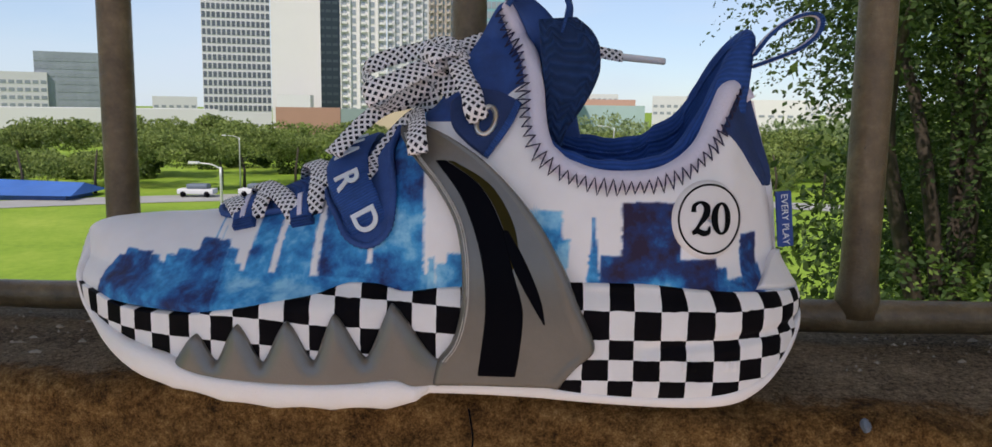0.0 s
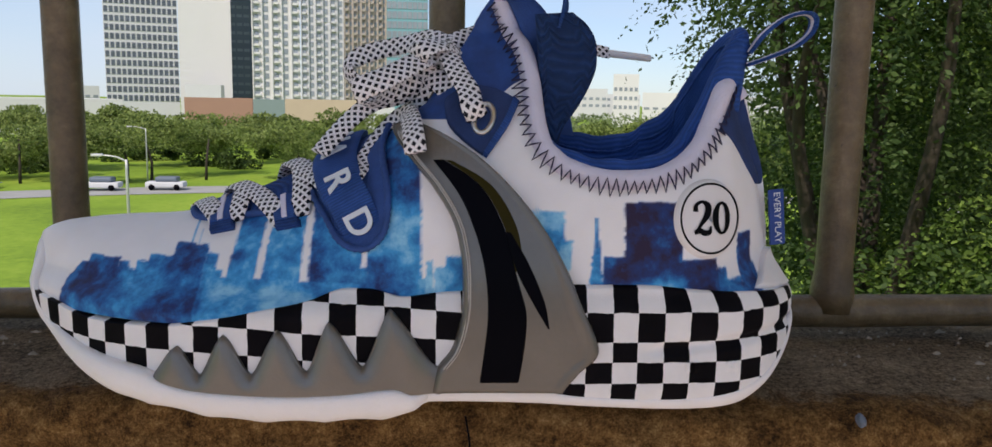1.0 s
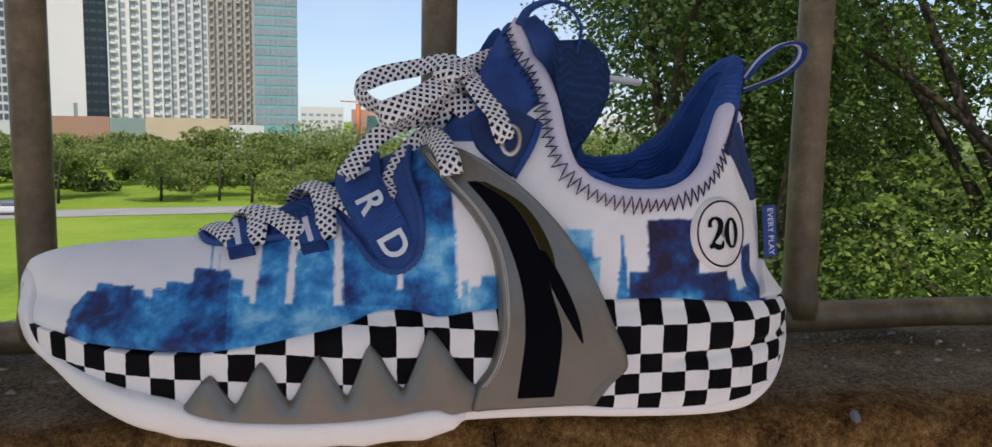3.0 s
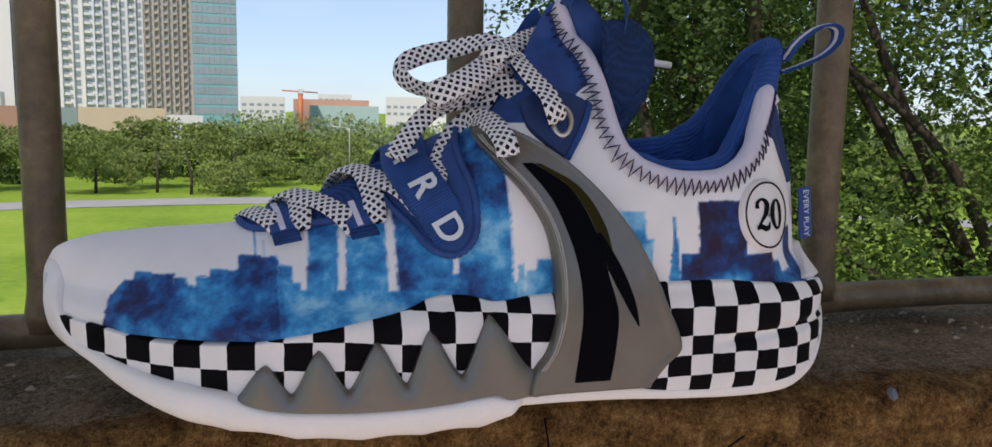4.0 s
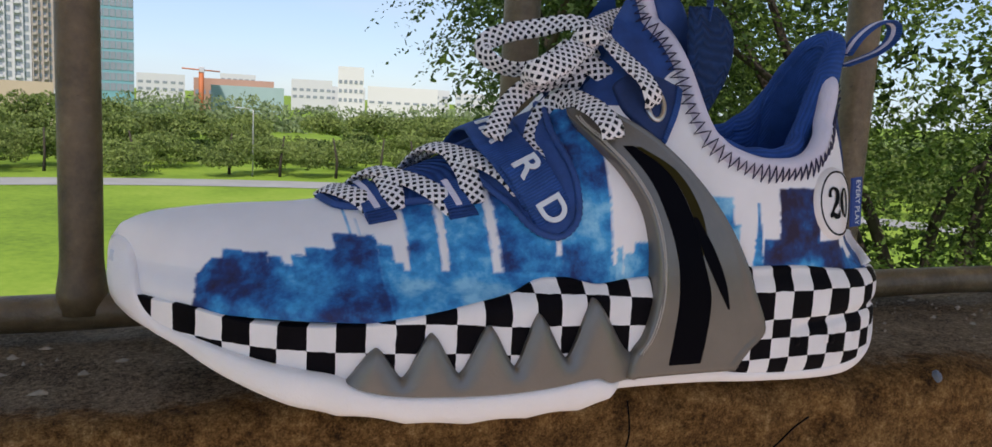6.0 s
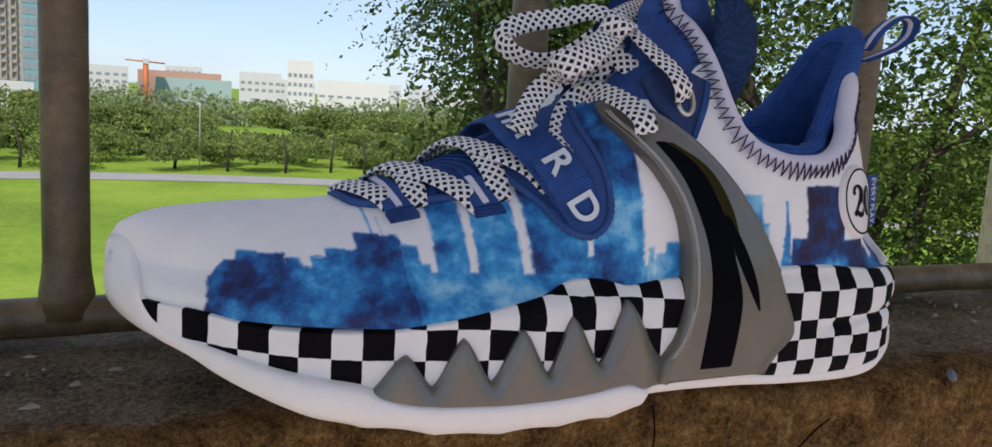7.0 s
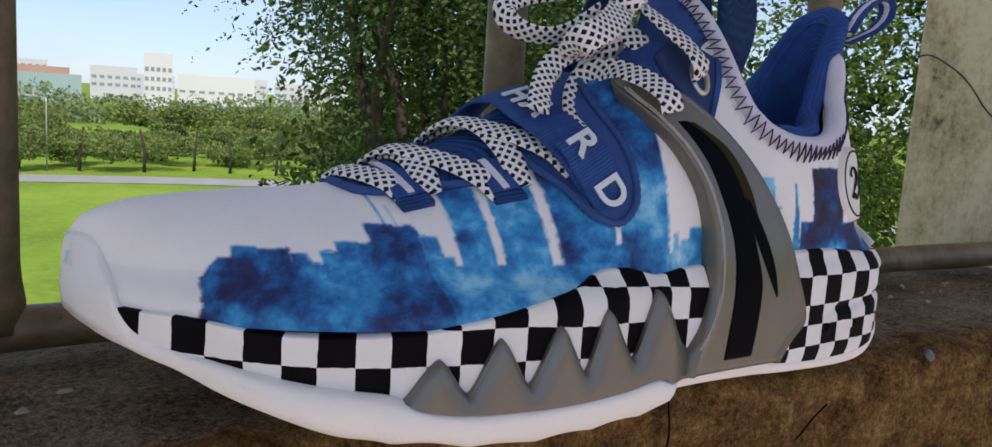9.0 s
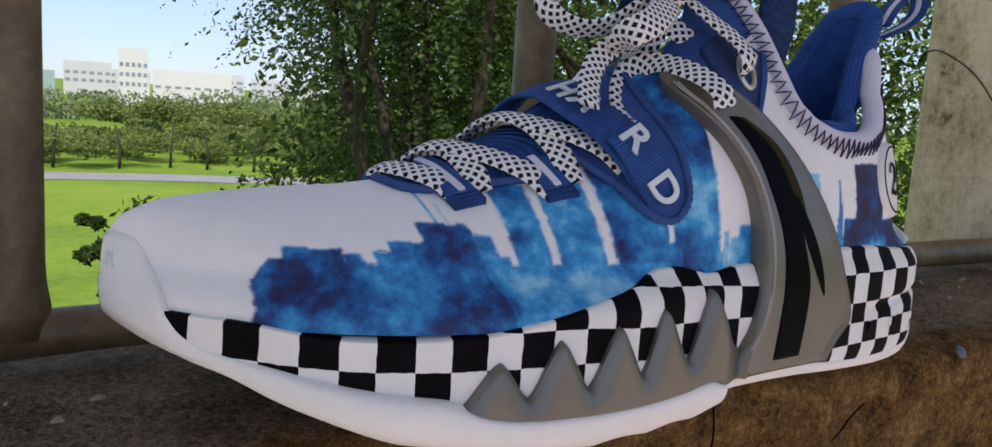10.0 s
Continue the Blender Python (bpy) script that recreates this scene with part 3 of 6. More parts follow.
def build_cage():
    tips = [(-0.1144, 0.0303), (-0.0974, 0.0354), (-0.0782, 0.0376), (-0.0603, 0.0406), (-0.0387, 0.0440)]
    lows = [(-0.1250, 0.0180), (-0.1062, 0.0202), (-0.0877, 0.0212), (-0.0682, 0.0225), (-0.0484, 0.0240), (-0.0217, 0.0240)]
    xs = np.linspace(-0.125, -0.0125, 260)
    zt = np.full_like(xs, 0.024)
    for i, x in enumerate(xs):
        for k in range(5):
            for a, b in ((lows[k], tips[k]), (lows[k + 1], tips[k])):
                lo_, hi_ = min(a[0], b[0]), max(a[0], b[0])
                if lo_ <= x <= hi_:
                    t = (x - a[0]) / (b[0] - a[0])
                    zt[i] = a[1] + (b[1] - a[1]) * (0.35 * t + 0.65 * t * t * (3 - 2 * t)) ** 0.95
    zb = rim(xs) - 0.0004
    v = np.concatenate([[0, 0.03], np.linspace(0.08, 0.9, 20), [0.93, 0.96, 0.985, 1.0, 1.0]])
    Z = zb[:, None] + (zt - zb)[:, None] * v
    X = np.repeat(xs[:, None], len(v), 1)
    d = np.min(np.hypot(X[..., None] - xs, Z[..., None] - zt), axis=-1)
    H = 0.0004 + 0.0042 * np.sqrt(np.clip(1 - (1 - np.clip(d / 0.0065, 0, 1)) ** 2, 0, 1)) + 0.0014
    H[:, -1] = 0.0
    H *= smooth(-0.1252, -0.1225, X) * (1 - 0.45 * smooth(-0.034, -0.022, X))
    P = skin(X, Z, H)
    part("fang_cage", mesh_of("cage", P.reshape(-1, 3), grid_faces(len(xs), len(v))), M["cage"], shoe, "silver grey plastic cage with five pointed teeth")


build_cage()
WING_L = [(-0.0338, 0.1083), (-0.0352, 0.1050), (-0.0318, 0.0982), (-0.0227, 0.0868), (-0.016, 0.0754), (-0.0132, 0.0637), (-0.0126, 0.0518), (-0.0135, 0.0405), (-0.017, 0.0295), (-0.0215, 0.0235), (-0.024, 0.0138)]
WING_R = [(-0.0318, 0.1092), (-0.0235, 0.1075), (-0.011, 0.1010), (0.0036, 0.0897), (0.0156, 0.0761), (0.0252, 0.0599), (0.0312, 0.0462), (0.0379, 0.0292), (0.031, 0.0215), (0.0248, 0.0138)]
FOLD[:] = [0.022, 0.075]
wing = part("wing_strap", strip(WING_L, WING_R, 90, 25, 0.0050, 1.18), M["strap"], shoe, "translucent grey plastic wing over the midfoot")
for off in (0.0022, 0.0030):
    w_l = np.array(WING_L[:-1])
    w_d = np.concatenate([[0], np.cumsum(np.hypot(*np.diff(w_l, axis=0).T))])
    w_u = np.linspace(0.004, w_d[-1], 60)
    w_p = skin(curve(list(zip(w_d, w_l[:, 0] + off)))(w_u), curve(list(zip(w_d, w_l[:, 1])))(w_u), 0.0055)
    part("edge_ridge", tube([Vector(q) for q in w_p], 0.00032, 6), M["wing_edge"], wing)
INK_L = [(-0.0228, 0.0963), (-0.0128, 0.0830), (-0.0068, 0.0680), (-0.0040, 0.0550), (-0.0034, 0.0430), (-0.0046, 0.0300), (-0.0062, 0.0175)]
INK_R = [(-0.0193, 0.0965), (-0.0059, 0.0873), (0.0014, 0.0759), (0.0068, 0.0573), (0.0108, 0.0413), (0.0096, 0.0267), (0.0081, 0.0175)]
part("black_inlay", strip(INK_L, INK_R, 60, 17, 0.0004, 1.0, 0.0049), M["gloss_black"], wing, "glossy black curved inlay")
part("black_spike", strip([(0.0028, 0.0725), (0.0062, 0.060), (0.0128, 0.0475), (0.0187, 0.0379)], [(0.0045, 0.0722), (0.0115, 0.0605), (0.0173, 0.047), (0.0191, 0.0379)], 40, 15, 0.0004, 1.0, 0.0049), M["gloss_black"], wing, "glossy black pointed inlay")
part("olive_strip", strip([(-0.0185, 0.0962), (-0.0058, 0.0872), (0.0015, 0.0759), (0.0067, 0.0573)], [(-0.0165, 0.0962), (-0.0015, 0.0872), (0.0068, 0.0742), (0.0095, 0.0600)], 40, 15, 0.0003, 1.0, 0.0049), M["olive"], wing, "dark olive strip beside the black inlay")

FOLD[:] = [0.04, 0.05]


# collar
def collar_path(n=150, x0=0.0020, x1=0.1010):
    xs = np.concatenate([np.linspace(x0, 0.0125, 20)[:-1], np.linspace(0.0125, 0.0205, 60)[:-1], np.linspace(0.0205, x1, n)])
    zs = collar_top(xs)
    d = np.concatenate([[0], np.cumsum(np.hypot(np.diff(xs), np.diff(zs)))])
    t = np.linspace(0, d[-1], n)
    return np.interp(t, d, xs), np.interp(t, d, zs), d[-1]


def build_collar():
    cx, cz, length = collar_path(160)
    for s, name in ((-1, "collar_binding"),):
        p = skin(cx, cz - 0.0012, -0.0012, s)
        rr = 0.0040 * np.ones(len(cx))
        part(name, tube([Vector(q) for q in p], rr, 14), M["binding"], shoe, "pale lavender elastic collar binding")
    # overlock stitches below the edge
    tx, tz = np.gradient(cx), np.gradient(cz)
    k = np.hypot(tx, tz)
    nx, nz = tz / k, -tx / k
    step = 0.0016
    count = int(length / step)
    pts = []
    for i in range(count):
        f = (i + 0.5) / count * (len(cx) - 1)
        w = 0.0018 if i % 2 else 0.0068
        w += 0.0006 * math.sin(i * 2.7)
        a, b = np.interp(f, range(len(cx)), cx), np.interp(f, range(len(cx)), cz)
        u, v = np.interp(f, range(len(cx)), nx), np.interp(f, range(len(cx)), nz)
        pts.append((a + u * w, b + v * w, 0.0034 if i % 2 else 0.0005))
    fine = []
    for (a, b, h), (c, d, g) in zip(pts, pts[1:]):
        fine += [(a, b, h), ((a + c) / 2, (b + d) / 2, max(h, g) * 0.5 + 0.0006)]
    q = np.array(fine)
    P = skin(q[:, 0], q[:, 1], q[:, 2])
    part("zigzag_stitching", tube([Vector(v) for v in P], 0.00036, 5), M["thread"], shoe, "dark navy zigzag stitching")


build_collar()


def build_lining():
    """The padded blue bootie: a rolled rim along the collar that climbs to a tab at the heel, and its walls going down inside."""
    xl = np.concatenate([np.linspace(0.0165, 0.03, 10), np.linspace(0.034, 0.076, 14)])
    up = curve([(0.0165, 0.006), (0.03, 0.0068), (0.05, 0.0072), (0.076, 0.0080)])
    lat = [tuple(p) for p in skin(xl, collar_top(xl) + up(xl), -0.0052 - 0.003 * smooth(0.06, 0.076, xl), -1)]
    zm = curve([(0.0165, 0.1180), (0.026, 0.1115), (0.036, 0.1080), (0.048, 0.1060), (0.0565, 0.1058), (0.066, 0.1082), (0.073, 0.1125)])
    xm = np.linspace(0.073, 0.0165, 20)
    med = [tuple(p) for p in skin(xm, zm(xm), -0.0050, 1)]
    tab = [(0.0825, 0.3320, 0.1205), (0.0868, 0.3335, 0.1300), (0.0915, 0.3340, 0.1405), (0.0962, 0.3355, 0.1475), (0.0985, 0.3410, 0.1498), (0.0982, 0.3475, 0.1497), (0.0950, 0.3535, 0.1455), (0.0900, 0.3575, 0.1375), (0.0850, 0.3605, 0.1280), (0.0800, 0.3630, 0.1190)]
    P = spline(lat + tab + med, 4)
    prof = [(0.0028, None), (0.0036, -0.012), (0.0038, -0.006), (0.0030, -0.002), (0.0014, 0.0), (-0.0004, 0.0006), (-0.0022, 0.0), (-0.0036, -0.0022), (-0.0042, -0.006), (-0.0040, -0.012), (-0.0034, -0.022), (-0.0020, -0.036), (0.0005, -0.055)]
    verts, uv, d = [], [], 0.0
    for i, p in enumerate(P):
        if i:
            d += (p - P[i - 1]).length
        t = P[min(i + 1, len(P) - 1)] - P[max(i - 1, 0)]
        out = Vector((t.y, -t.x, 0)).normalized()
        v = 0.0
        for k, (o, dz) in enumerate(prof):
            dz = -max(0.013, p.z - 0.117) if dz is None else dz
            flare = 0.0022 * float(smooth(0.138, 0.150, p.z)) * (1 + dz / 0.02 if dz > -0.02 else 0.0)
            q = p + out * (o + flare) + Vector((0, 0, dz))
            q.z += 0.0004 * math.sin(d * 420) if 0 < k < 6 else 0.0
            if k:
                v += (q - verts[-1]).length
            verts.append(q)
            uv.append((d, v))
    m = len(prof)
    part("lining", mesh_of("lining", verts, grid_faces(len(P), m), uv), M["quilt"], shoe, "padded blue quilted lining")
    seam = [verts[i * m + 8] + (verts[i * m + 8] - verts[i * m + 4]) * 0.06 for i in range(6, len(P) - 6)]
    part("lining_seam", tube(seam, [0.0005 + 0.00015 * math.sin(i * 1.9) for i in range(len(seam))], 6), M["webbing"], shoe)


build_lining()
ix = np.linspace(-0.01, 0.110, 40)
a, b = side(ix, 0.06 + 0 * ix, -1) + 0.004, side(ix, 0.06 + 0 * ix, 1) - 0.004
floor_pts = np.stack([np.stack([ix, a + (b - a) * f, 0.06 + 0 * ix], -1) for f in np.linspace(0, 1, 8)], 1)
part("insole", mesh_of("insole", floor_pts.reshape(-1, 3), grid_faces(40, 8)), M["navy"], shoe)


# ---- bands: laces, loops, webbing ----
def band(pts, normals, width, thick, cell=None, n=10, taper=None):
    """A flat woven band along points; normals say which way its face looks."""
    P = spline(pts, n)
    N = spline(normals, n)
    verts, uv, d = [], [], 0.0
    ring = 10
    for i, p in enumerate(P):
        if i:
            d += (p - P[i - 1]).length
        t = (P[min(i + 1, len(P) - 1)] - P[max(i - 1, 0)]).normalized()
        k = N[i] - t * N[i].dot(t)
        k.normalize()
        w = t.cross(k)
        wide = width * (taper(i / (len(P) - 1)) if taper else 1.0)
        for j in range(ring + 1):
            g = 2 * math.pi * j / ring
            c, s_ = math.cos(g), math.sin(g)
            c = math.copysign(abs(c) ** 0.8, c)
            s_ = math.copysign(abs(s_) ** 0.55, s_)
            verts.append(p + w * (wide / 2 * c) + k * (thick / 2 * s_))
            q = cell or 1.0
            uv.append((d / q, (wide / 2 * c + (0.0 if s_ >= 0 else q / 2)) / q))
    m = ring + 1
    faces = grid_faces(len(P), m, False, False, True)
    faces += [tuple(reversed(range(m - 1))), tuple(range((len(P) - 1) * m, (len(P) - 1) * m + m - 1))]
    return mesh_of("band", verts, faces, uv)


def crown(x, f, h=0.0):
    """A point over the vamp: f runs from -1 on the outer side over the ridge to +1."""
    z0 = 0.042
    nn = float(power(x))
    z = z0 + (float(ridge(x)) - z0) * max(1 - abs(f) ** nn, 0) ** (1 / nn)
    c = (float(lat_line(x)) + float(med_line(x))) / 2
    w = (float(med_line(x)) - float(lat_line(x))) / 2 - 0.005 - 0.004 * float(smooth(-0.05, -0.09, x))
    p = Vector((x, c + f * w, z))
    nrm = Vector((-0.35, f * 1.1, 1.0 - 0.35 * abs(f))).normalized()
    return p + nrm * h, nrm


# gusset under the laces
throat = curve([(-0.1215, 0.06), (-0.119, 0.20), (-0.115, 0.27), (-0.1075, 0.33), (-0.09, 0.42), (-0.08, 0.47), (-0.05, 0.54)])
gx = np.linspace(-0.1213, -0.052, 60)
gf = np.linspace(-1, 1, 21)
gp, guv = [], []
for i, x in enumerate(gx):
    wid = float(throat(x))
    for j, f in enumerate(gf):
        edge = min(1.0, 6 * (1 - abs(f)))
        p, _ = crown(x, f * wid, 0.0002 + 0.0014 * min(1, edge))
        gp.append(p)
        guv.append((x + 0.010 * math.sin(f * 2.2), f * 0.03))
part("throat_gusset", mesh_of("gusset", gp, grid_faces(60, 21), guv), M["gusset"], shoe, "ribbed blue textile throat under the laces")
rim_pts = [crown(x, -1.04 * float(throat(x)), 0.0010)[0] for x in np.linspace(-0.0745, -0.1213, 30)]
rim_pts += [crown(x, 1.04 * float(throat(x)), 0.0010)[0] for x in np.linspace(-0.1213, -0.0745, 30)]
part("throat_cord", tube(rim_pts, 0.0014, 8), M["navy"], shoe)

# two webbing lace loops on the outer side
for lx, lz in ((-0.1075, 0.0705), (-0.0805, 0.0735)):
    body = strip([(lx - 0.0052, lz + 0.0045), (lx - 0.0022, lz - 0.0035)], [(lx + 0.0048, lz + 0.0072), (lx + 0.0066, lz - 0.0012)], 20, 15, 0.0034)
    loop = part("lace_loop", body, M["webbing"], shoe, "blue webbing lace loop with a pale stripe")
    part("stripe", strip([(lx - 0.0009, lz + 0.0055), (lx + 0.0012, lz - 0.0022)], [(lx + 0.0013, lz + 0.0063), (lx + 0.0034, lz - 0.0016)], 14, 13, 0.0005, 1.0, 0.0034), M["binding"], loop, "pale lavender woven stripe")
    part("stitched_end", strip([(lx - 0.0026, lz - 0.0027), (lx - 0.0020, lz - 0.0050)], [(lx + 0.0070, lz - 0.0003), (lx + 0.0078, lz - 0.0028)], 12, 15, 0.0028), M["rope"], loop)

# strap patch with its cord edge
PATCH_L = [(-0.070, 0.0945), (-0.0705, 0.0865), (-0.067, 0.0795), (-0.0622, 0.0742), (-0.0575, 0.0675), (-0.0525, 0.0648)]
PATCH_R = [(-0.0385, 0.110), (-0.0415, 0.1), (-0.0392, 0.0838), (-0.0402, 0.0725), (-0.0438, 0.067), (-0.049, 0.0645)]
patch = part("strap_patch", strip(PATCH_L, PATCH_R, 40, 17, 0.0014), M["navy"], shoe, "navy textile patch under the lettered strap")
edge_pts = PATCH_L + PATCH_R[::-1]
e = np.array(edge_pts)
ed = np.concatenate([[0], np.cumsum(np.hypot(*np.diff(e, axis=0).T))])
eu = np.linspace(0, ed[-1], 120)
ep = skin(curve(list(zip(ed, e[:, 0])))(eu), curve(list(zip(ed, e[:, 1])))(eu), 0.0016)
cord = tube([Vector(p) for p in ep], 0.0013 + 0.00022 * np.sin(eu * 2 * math.pi / 0.0021), 8)
part("edge_cord", cord, M["navy"], patch, "braided navy cord edge")

# the lettered webbing strap over the ridge
BAND = [(-0.0458, 0.3162, 0.0661), (-0.0497, 0.3178, 0.0730), (-0.0536, 0.3206, 0.0805), (-0.0574, 0.3237, 0.0866), (-0.0600, 0.3314, 0.0927), (-0.0611, 0.3409, 0.0971), (-0.0598, 0.3525, 0.1014), (-0.0586, 0.3610, 0.1032), (-0.0587, 0.3745, 0.1012), (-0.0597, 0.3872, 0.0925)]
BAND_N = [(-0.25, -1.0, 0.35), (-0.25, -1.0, 0.40), (-0.28, -0.9, 0.5), (-0.3, -0.8, 0.7), (-0.33, -0.6, 0.9), (-0.36, -0.45, 1.0), (-0.4, -0.25, 1.0), (-0.4, 0.0, 1.0), (-0.35, 0.5, 0.9), (-0.3, 0.9, 0.5)]
strap = part("lettered_strap", band(BAND, BAND_N, 0.0165, 0.0022, None, 10, lambda f: 0.92 + 0.18 * min(1.0, f * 2)), M["webbing"], shoe, "blue ribbed webbing strap with white letters")
fold = part("strap_fold", band([(-0.0464, 0.3145, 0.0674), (-0.0498, 0.3158, 0.0734), (-0.0539, 0.3187, 0.0812), (-0.0580, 0.3220, 0.0886), (-0.0594, 0.3250, 0.0916)], [(-0.25, -1.0, 0.38), (-0.25, -1.0, 0.42), (-0.28, -0.9, 0.5), (-0.3, -0.8, 0.7), (-0.3, -0.7, 0.75)], 0.0160, 0.0022), M["webbing"], strap)


def glyphs(text, size, extrude=0.0, bold=0.0):
    """A word as a flat mesh in the built-in letters, centred."""
    cu = bpy.data.curves.new("word", "FONT")
    cu.body, cu.size, cu.align_x, cu.align_y, cu.extrude, cu.offset = text, size, "CENTER", "CENTER", extrude, bold
    cu.resolution_u = 6
    ob = new("word", cu)
    bpy.context.view_layer.update()
    me = bpy.data.meshes.new_from_object(ob.evaluated_get(bpy.context.evaluated_depsgraph_get()))
    bpy.data.objects.remove(ob)
    bpy.data.curves.remove(cu)
    return me


def letter_on_band(ch, at, nrm, along, size, parent):
    nrm, along = Vector(nrm).normalized(), Vector(along).normalized()
    along = (along - nrm * along.dot(nrm)).normalized()
    upw = nrm.cross(along)
    me = glyphs(ch, size, 0.0003, size * 0.018)
    me.transform(Matrix.Translation(Vector(at) + nrm * 0.0015) @ Matrix((along, upw, nrm)).transposed().to_4x4())
    part("letter", me, M["letter"], parent, "raised white letter")


bp, bn = [Vector(p) for p in BAND], [Vector(p) for p in BAND_N]
for ch, k, dh in (("H", 6, 0.0006), ("A", 5, 0.0012), ("R", 3, 0.0030), ("D", 1, 0.0024)):
    nn_ = bn[k].normalized()
    letter_on_band(ch, bp[k] + nn_ * dh, nn_, bp[k - 1] - bp[k + 1], 0.0140, strap)

# laces across the throat
LACE_W, LACE_T, CELL = 0.0084, 0.0021, 0.0035


def lace_over(name, seq, width=LACE_W):
    ps, ns = [], []
    for x, f, h in seq:
        p, n_ = crown(x, f * float(throat(x)) / 0.5, h)
        ps.append(p)
        ns.append(n_)
    part(name, band(ps, ns, width, LACE_T, CELL, 8), M["lace"], lace)


lace = thing("shoelace", (-0.05, 0.345, 0.1), "white flat shoelace with black diamond weave, tied in a bow", "shoelace")
lace_over("lace_run", [(-0.1205, 0.36, 0.002), (-0.1170, 0.05, 0.0030), (-0.1130, -0.26, 0.0032), (-0.1088, -0.47, 0.0030), (-0.1065, -0.58, 0.001)])
lace_over("lace_run", [(-0.1, -0.60, 0.0015), (-0.0985, -0.42, 0.0034), (-0.099, -0.1, 0.0040), (-0.102, 0.25, 0.0036), (-0.104, 0.55, 0.002)])
lace_over("lace_run", [(-0.108, 0.35, 0.003), (-0.102, 0.0, 0.0056), (-0.0925, -0.28, 0.0040), (-0.0845, -0.50, 0.0032), (-0.080, -0.62, 0.001)])
lace_over("lace_run", [(-0.0735, -0.60, 0.0015), (-0.0725, -0.40, 0.0036), (-0.0745, -0.1, 0.0046), (-0.078, 0.25, 0.0038), (-0.081, 0.55, 0.002)])
lace_over("lace_run", [(-0.086, 0.4, 0.003), (-0.0795, 0.05, 0.0062), (-0.0705, -0.26, 0.0044), (-0.062, -0.50, 0.0032), (-0.0575, -0.64, 0.001)])


def lace_path(name, pts, nrm, width=LACE_W):
    if isinstance(nrm, tuple):
        nrm = [nrm] * len(pts)
    part(name, band(pts, nrm, width, LACE_T, CELL, 10), M["lace"], lace)


lace_path("lace_run", [(-0.0536, 0.3240, 0.0895), (-0.0492, 0.3350, 0.0958), (-0.0434, 0.3430, 0.1045), (-0.0369, 0.3450, 0.1114), (-0.0331, 0.3370, 0.1141), (-0.0314, 0.3230, 0.1112), (-0.0304, 0.3125, 0.1058), (-0.0296, 0.3105, 0.1005)], (-0.35, -1, 0.35))
lace_path("bow_loop", [(-0.0178, 0.3500, 0.1416), (-0.0243, 0.3570, 0.1447), (-0.0343, 0.3650, 0.1421), (-0.0463, 0.3680, 0.1395), (-0.0549, 0.3680, 0.1359), (-0.0577, 0.3670, 0.1312), (-0.0537, 0.3640, 0.1265), (-0.0462, 0.3590, 0.1245), (-0.0380, 0.3540, 0.1268), (-0.0281, 0.3490, 0.1345)], [(-0.3, -1, 0.6), (-0.3, -1, 0.7), (-0.3, -1, 0.5), (-0.3, -1, 0.4), (-0.7, -1, 0.1), (-1, -0.6, -0.1), (-0.6, -0.7, -0.7), (-0.2, -0.7, -0.8), (0, -0.8, -0.6), (0, -0.9, -0.4)])
lace_path("bow_loop", [(-0.0211, 0.3450, 0.1386), (-0.0314, 0.3370, 0.1328), (-0.0424, 0.3310, 0.1268), (-0.0506, 0.3300, 0.1231), (-0.0520, 0.3340, 0.1208), (-0.0458, 0.3410, 0.1184), (-0.0350, 0.3440, 0.1218), (-0.0242, 0.3450, 0.1291), (-0.0194, 0.3460, 0.1349)], [(-0.2, -1, 0.6), (-0.3, -1, 0.5), (-0.3, -1, 0.4), (-0.4, -1, 0.2), (-1, -0.5, -0.3), (-0.3, -0.6, -0.8), (0, -0.8, -0.6), (0, -0.9, -0.4), (0, -1, -0.2)], 0.0098)
lace_path("lace_tail", [(-0.0285, 0.3430, 0.1284), (-0.0386, 0.3450, 0.1216), (-0.0480, 0.3460, 0.1171), (-0.0546, 0.3445, 0.1120), (-0.0609, 0.3400, 0.1053), (-0.0663, 0.3340, 0.0986)], (-0.35, -1, 0.35), 0.0078)
lace_path("lace_run", [(-0.0189, 0.3540, 0.1428), (-0.0177, 0.3480, 0.1415), (-0.0160, 0.3380, 0.1351), (-0.0132, 0.3300, 0.1287), (-0.0101, 0.3235, 0.1233), (-0.0089, 0.3185, 0.1174), (-0.0068, 0.3205, 0.1133)], [(0.1, -0.5, 1), (0.2, -0.8, 0.8), (0.15, -1, 0.5), (0.1, -1, 0.4), (0.1, -1, 0.3), (0, -1, 0.15), (0, -1, 0)])
lace_path("lace_knot", [(-0.0233, 0.3490, 0.1308), (-0.0280, 0.3400, 0.1350), (-0.0268, 0.3360, 0.1391), (-0.0198, 0.3410, 0.1409), (-0.0132, 0.3490, 0.1394)], [(-0.6, -0.6, -0.3), (-0.5, -1, 0.1), (-0.2, -0.9, 0.6), (0.1, -0.6, 0.9), (0.4, -0.2, 0.8)], 0.0095)
lace_path("lace_run", [(-0.0242, 0.3450, 0.1296), (-0.0196, 0.3410, 0.1258), (-0.0152, 0.3360, 0.1208), (-0.0131, 0.3310, 0.1163)], (-0.35, -1, 0.35))
lace_path("lace_run", [(-0.0313, 0.3520, 0.1120), (-0.0309, 0.3490, 0.1166), (-0.0280, 0.3460, 0.1216), (-0.0249, 0.3450, 0.1279)], (-0.35, -1, 0.35))
lace_path("lace_run", [(-0.0176, 0.3530, 0.1418), (-0.0086, 0.3580, 0.1458), (0.0048, 0.3660, 0.1505), (0.0166, 0.3740, 0.1531)], (-0.2, -1, 0.6))
